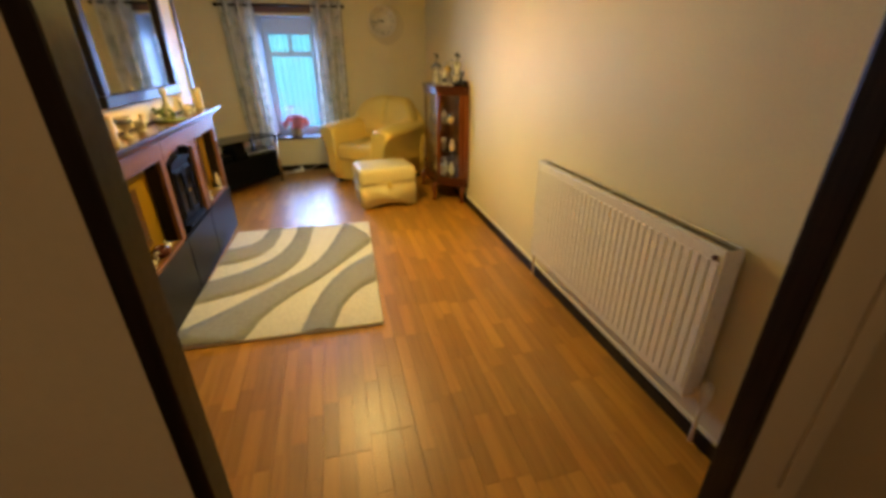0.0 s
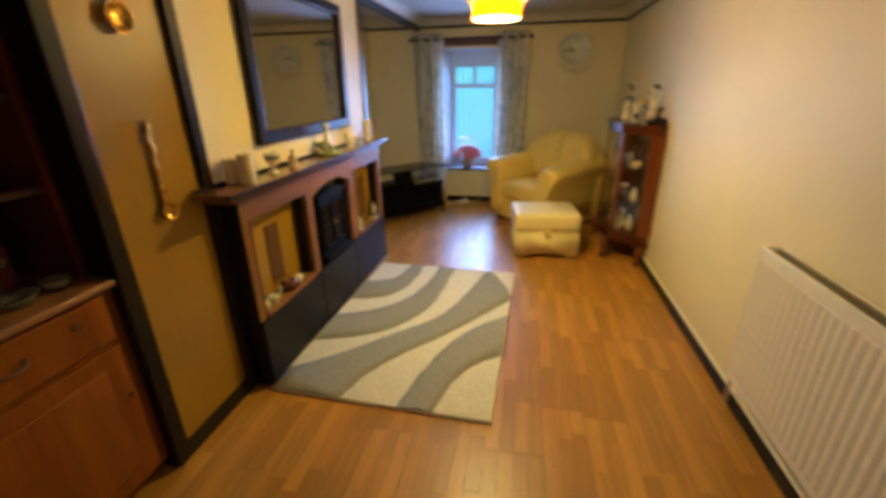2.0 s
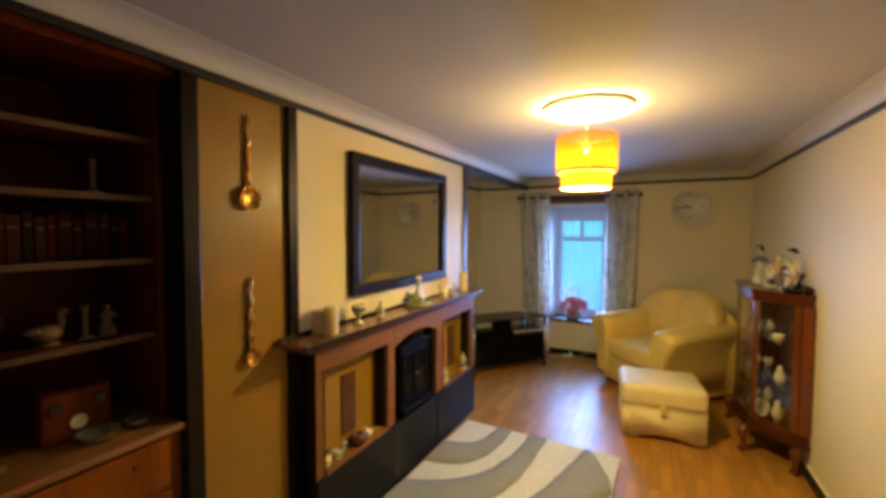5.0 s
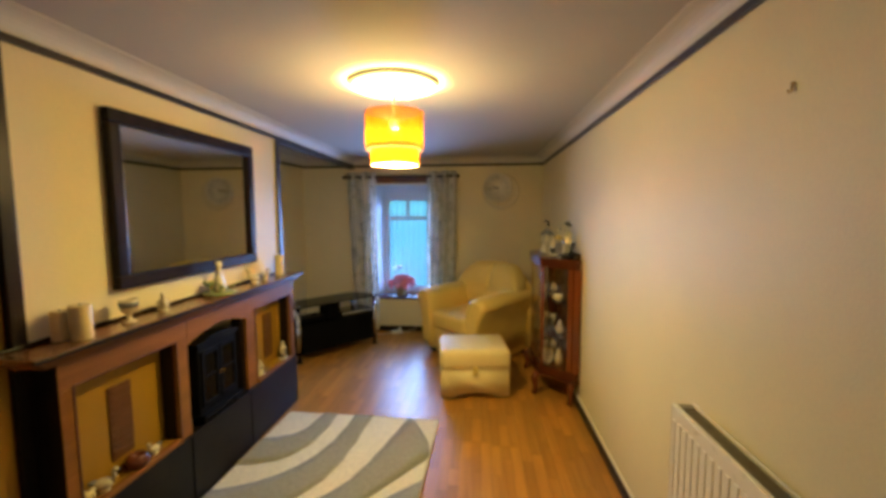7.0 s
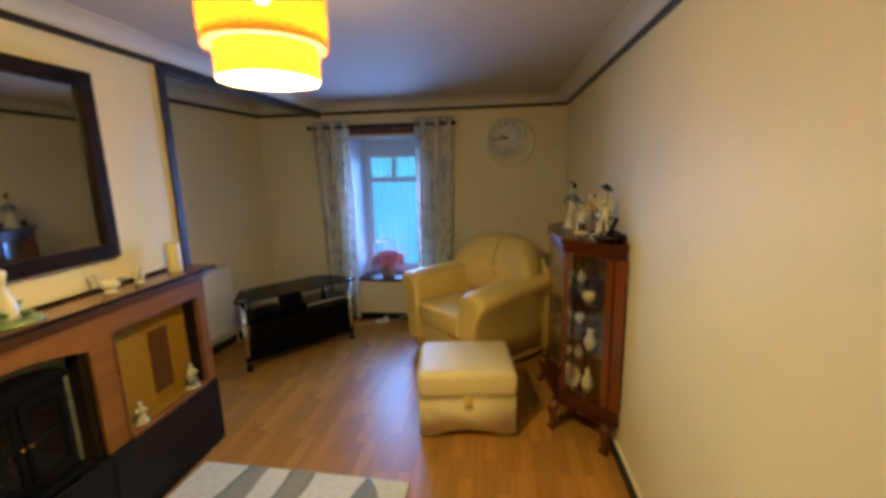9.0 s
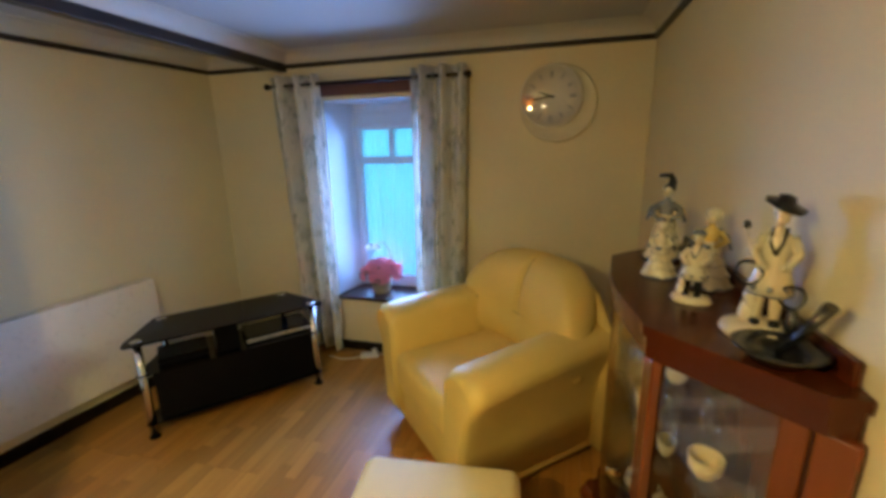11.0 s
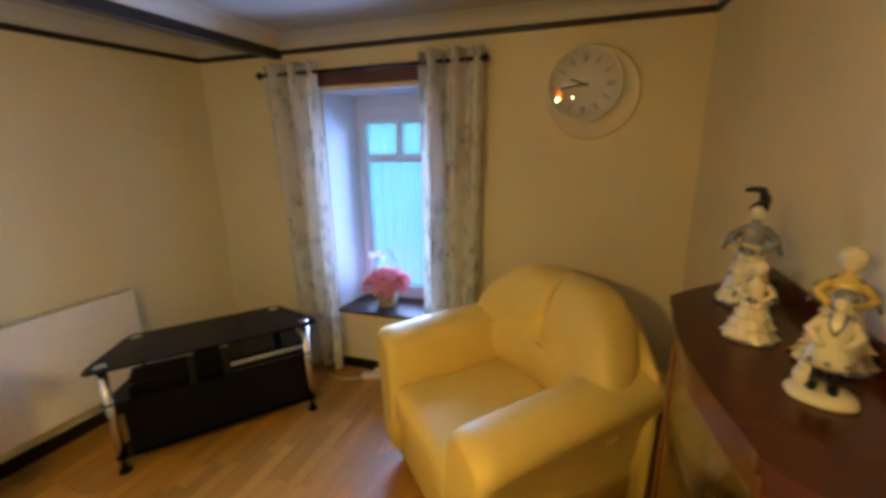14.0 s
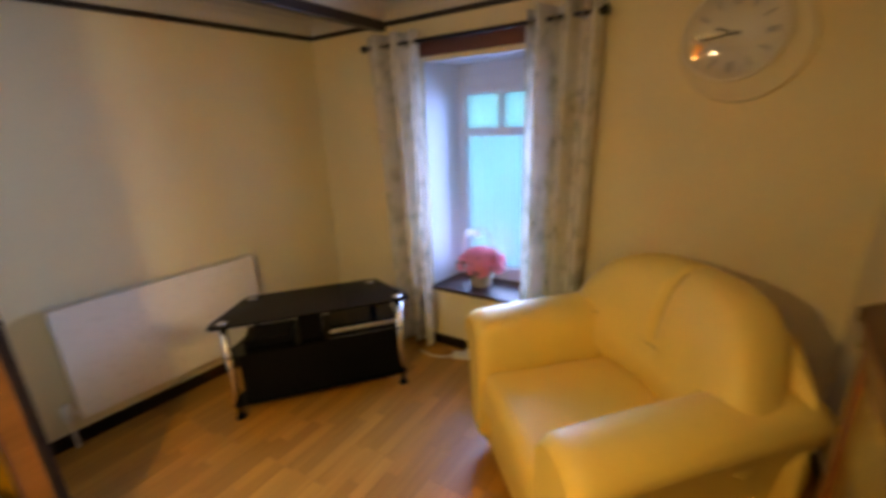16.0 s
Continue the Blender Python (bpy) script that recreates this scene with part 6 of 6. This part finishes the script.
def china(name, at, r, h, label, cat, mats=PORCELAIN, kind=0):
    ob = thing(name, label, cat, pose(*at), "china in the cabinet")
    bm = bmesh.new()
    if kind == 0:
        lathe(bm, [(0, 0), (r * 0.5, 0), (r * 0.55, h * 0.06), (r * 0.9, h * 0.4), (r, h), (r * 0.94, h), (r * 0.82, h * 0.4), (0, h * 0.12)], seg=20)
    elif kind == 1:
        lathe(bm, [(0, 0), (r * 0.5, 0), (r, h * 0.35), (r * 0.8, h * 0.65), (r * 0.4, h * 0.8), (r * 0.5, h), (r * 0.42, h), (r * 0.3, h * 0.8), (0, h * 0.6)], seg=20)
    else:
        lathe(bm, [(0, 0), (r * 0.6, 0), (r * 0.9, h * 0.25), (r * 0.8, h * 0.6), (r * 0.3, h * 0.75), (r * 0.1, h * 0.9), (0, h)], seg=20)
    part("body", bm, mats, ob)
    if kind in (0, 2):
        bm = bmesh.new()
        tube(bm, [(0, r * 0.85, h * 0.8), (0, r * 1.35, h * 0.75), (0, r * 1.4, h * 0.4), (0, r * 0.8, h * 0.25)], r * 0.09, 8)
        part("handle", bm, mats, ob)


rnd = random.Random(11)
CUTGLASS = glass("cut_glass", (0.93, 0.95, 0.93), 0.06, 0.22)
KINDS = (("teacup", "white china teacup with a gold rim behind the cabinet glass", "cup"), ("vase", "slim white and blue china vase behind the cabinet glass", "vase"), ("teapot", "white china teapot with a domed lid behind the cabinet glass", "teapot"))
for z in (0.27, 0.536, 0.826):
    for i, (dx, y) in enumerate(((-0.13, -0.33), (-0.19, -0.23), (-0.22, -0.09), (-0.21, 0.06), (-0.17, 0.20), (-0.08, -0.18), (-0.09, 0.12))):
        at = (XR + dx + rnd.uniform(-0.012, 0.012), 4.73 + y + rnd.uniform(-0.02, 0.02), z)
        if i in (1, 3, 5):
            china("glass_vase", at, rnd.uniform(0.026, 0.036), rnd.uniform(0.10, 0.17), "clear cut-glass vase on a cabinet shelf", "vase", CUTGLASS, 1)
            continue
        k = rnd.choice((0, 1, 2))
        china(KINDS[k][0], at, rnd.uniform(0.03, 0.042), rnd.uniform(0.05, 0.07) if k == 0 else rnd.uniform(0.09, 0.15), KINDS[k][1], KINDS[k][2], rnd.choice((PORCELAIN, PORCELAIN, WAX)), k)
dishes = thing("fluted_dish", "white fluted china dish standing in the cabinet", "dish", pose(XR - 0.19, 4.50, 0.315, 0, -68, 35), "china in the cabinet")
bm = bmesh.new()
rings = []
for r, z in ((0.006, 0.0), (0.03, 0.002), (0.055, 0.012), (0.068, 0.026), (0.065, 0.028), (0.052, 0.016), (0.006, 0.006)):
    rings.append([(r * (1 + 0.07 * math.cos(12 * 2 * math.pi * j / 48)) * math.cos(2 * math.pi * j / 48), r * (1 + 0.07 * math.cos(12 * 2 * math.pi * j / 48)) * math.sin(2 * math.pi * j / 48), z) for j in range(48)])
grid_faces(bm, rings)
part("bowl", bm, PORCELAIN, dishes)

CT = 1.19
china_lady("figurine", "white china girl with a muff and bonnet on the cabinet", pose(1.318, 4.815, CT, 0, 0, -20), 0.185, "bonnet", 0.27, 0, 0.0, "china figures on the cabinet")
china_lady("figurine", "blue-grey china lady in a tall dark hat", pose(1.372, 5.03, CT, 0, 0, -20), 0.295, "hook", 0.20, 1, 0.0, "china figures on the cabinet")
china_lad("figurine", "white and blue-grey china boy in a cap by a stump", pose(1.352, 4.60, CT, 0, 0, -28), 0.205, False, "china figures on the cabinet")
china_lady("figurine", "china lady in a yellow cape and white bonnet", pose(1.425, 4.735, CT, 0, 0, -30), 0.245, "bonnet", 0.24, 3, -0.03, "china figures on the cabinet")
china_lad("figurine", "large cream china fisherman with a wide dark hat", pose(1.437, 4.415, CT, 0, 0, -25), 0.315, True, "china figures on the cabinet")
bm = bmesh.new()
lathe(bm, [(0, 0), (0.04, 0), (0.05, 0.012), (0.075, 0.03), (0.07, 0.032), (0.045, 0.018), (0, 0.015)], seg=24)
dish = thing("black_dish", "black glazed dish with an upright paddle", "dish", pose(1.415, 4.30, CT))
part("bowl", bm, BLACKGLAZE, dish)
bm = bmesh.new()
tube(bm, [(0.0, 0.0, 0.016), (0.02, -0.02, 0.06), (0.04, -0.05, 0.13)], [0.006, 0.008, 0.012], 8)
part("paddle", bm, BLACKGLAZE, dish)

# ---- small wall things ----
nl = thing("wall_hook", "small brass picture hook fixed in the wall", "hook", pose(XR, 2.09, 1.88))
bm = bmesh.new()
tube(bm, [(0, 0, 0.012), (-0.006, 0, 0.012)], 0.004, 8)
tube(bm, [(-0.004, 0, 0.015), (-0.005, 0, -0.008), (-0.012, 0, -0.012), (-0.014, 0, -0.004)], 0.0025, 6)
part("hook", bm, BRASS, nl)

# raised mouldings on the hall side of the door wall
for x in (-0.42, 1.42):
    structure("trim_hall", [((x - 0.03, YN - 0.072, 0.25), (x + 0.03, YN - 0.06, 1.9))], HALLWALL, "cream upright moulding in the hall", 0.004, "trim")

# ---- laminate planks ----
floor = bpy.data.objects["floor"]
structure("floor_hall", [((-1.5, -1.9, -0.011), (1.5, 0.655, -0.0105))], PLANK, "oak laminate floor of the hall", category="floor")
rnd = random.Random(21)
PW, PL, STAVES = 0.195, 1.285, 3


def plank_mesh(seed):
    r = random.Random(seed)
    bm = bmesh.new()
    w = PW / STAVES
    for s in range(STAVES):
        y = 0.0
        while y < PL - 0.001:
            ln = min(r.uniform(0.26, 0.52), PL - y)
            if PL - y - ln < 0.12:
                ln = PL - y
            g = 0.0006 if s in (0, STAVES - 1) else 0.0002
            x0, x1 = s * w + (g if s == 0 else 0.0002), (s + 1) * w - (g if s == STAVES - 1 else 0.0002)
            y0, y1, c = y + 0.0002, y + ln - 0.0002, 0.0005
            if y == 0.0:
                y0 = 0.0006
            vs = [[(x0, y0, -0.010), (x1, y0, -0.010), (x1, y1, -0.010), (x0, y1, -0.010)], [(x0, y0, -c), (x1, y0, -c), (x1, y1, -c), (x0, y1, -c)], [(x0 + c, y0 + c, 0), (x1 - c, y0 + c, 0), (x1 - c, y1 - c, 0), (x0 + c, y1 - c, 0)]]
            grid_faces(bm, vs, smooth=False)
            y += ln
    return mesh_of("plank", bm, PLANK)


PLANKS = [plank_mesh(s) for s in range(6)]
for i in range(19):
    x = -1.945 + i * PW
    start = 0.66 - rnd.uniform(0.1, 1.2)
    while start < 6.25:
        ob = new("plank", rnd.choice(PLANKS))
        ob.parent = floor
        ob.location = (x, start, 0)
        start += PL
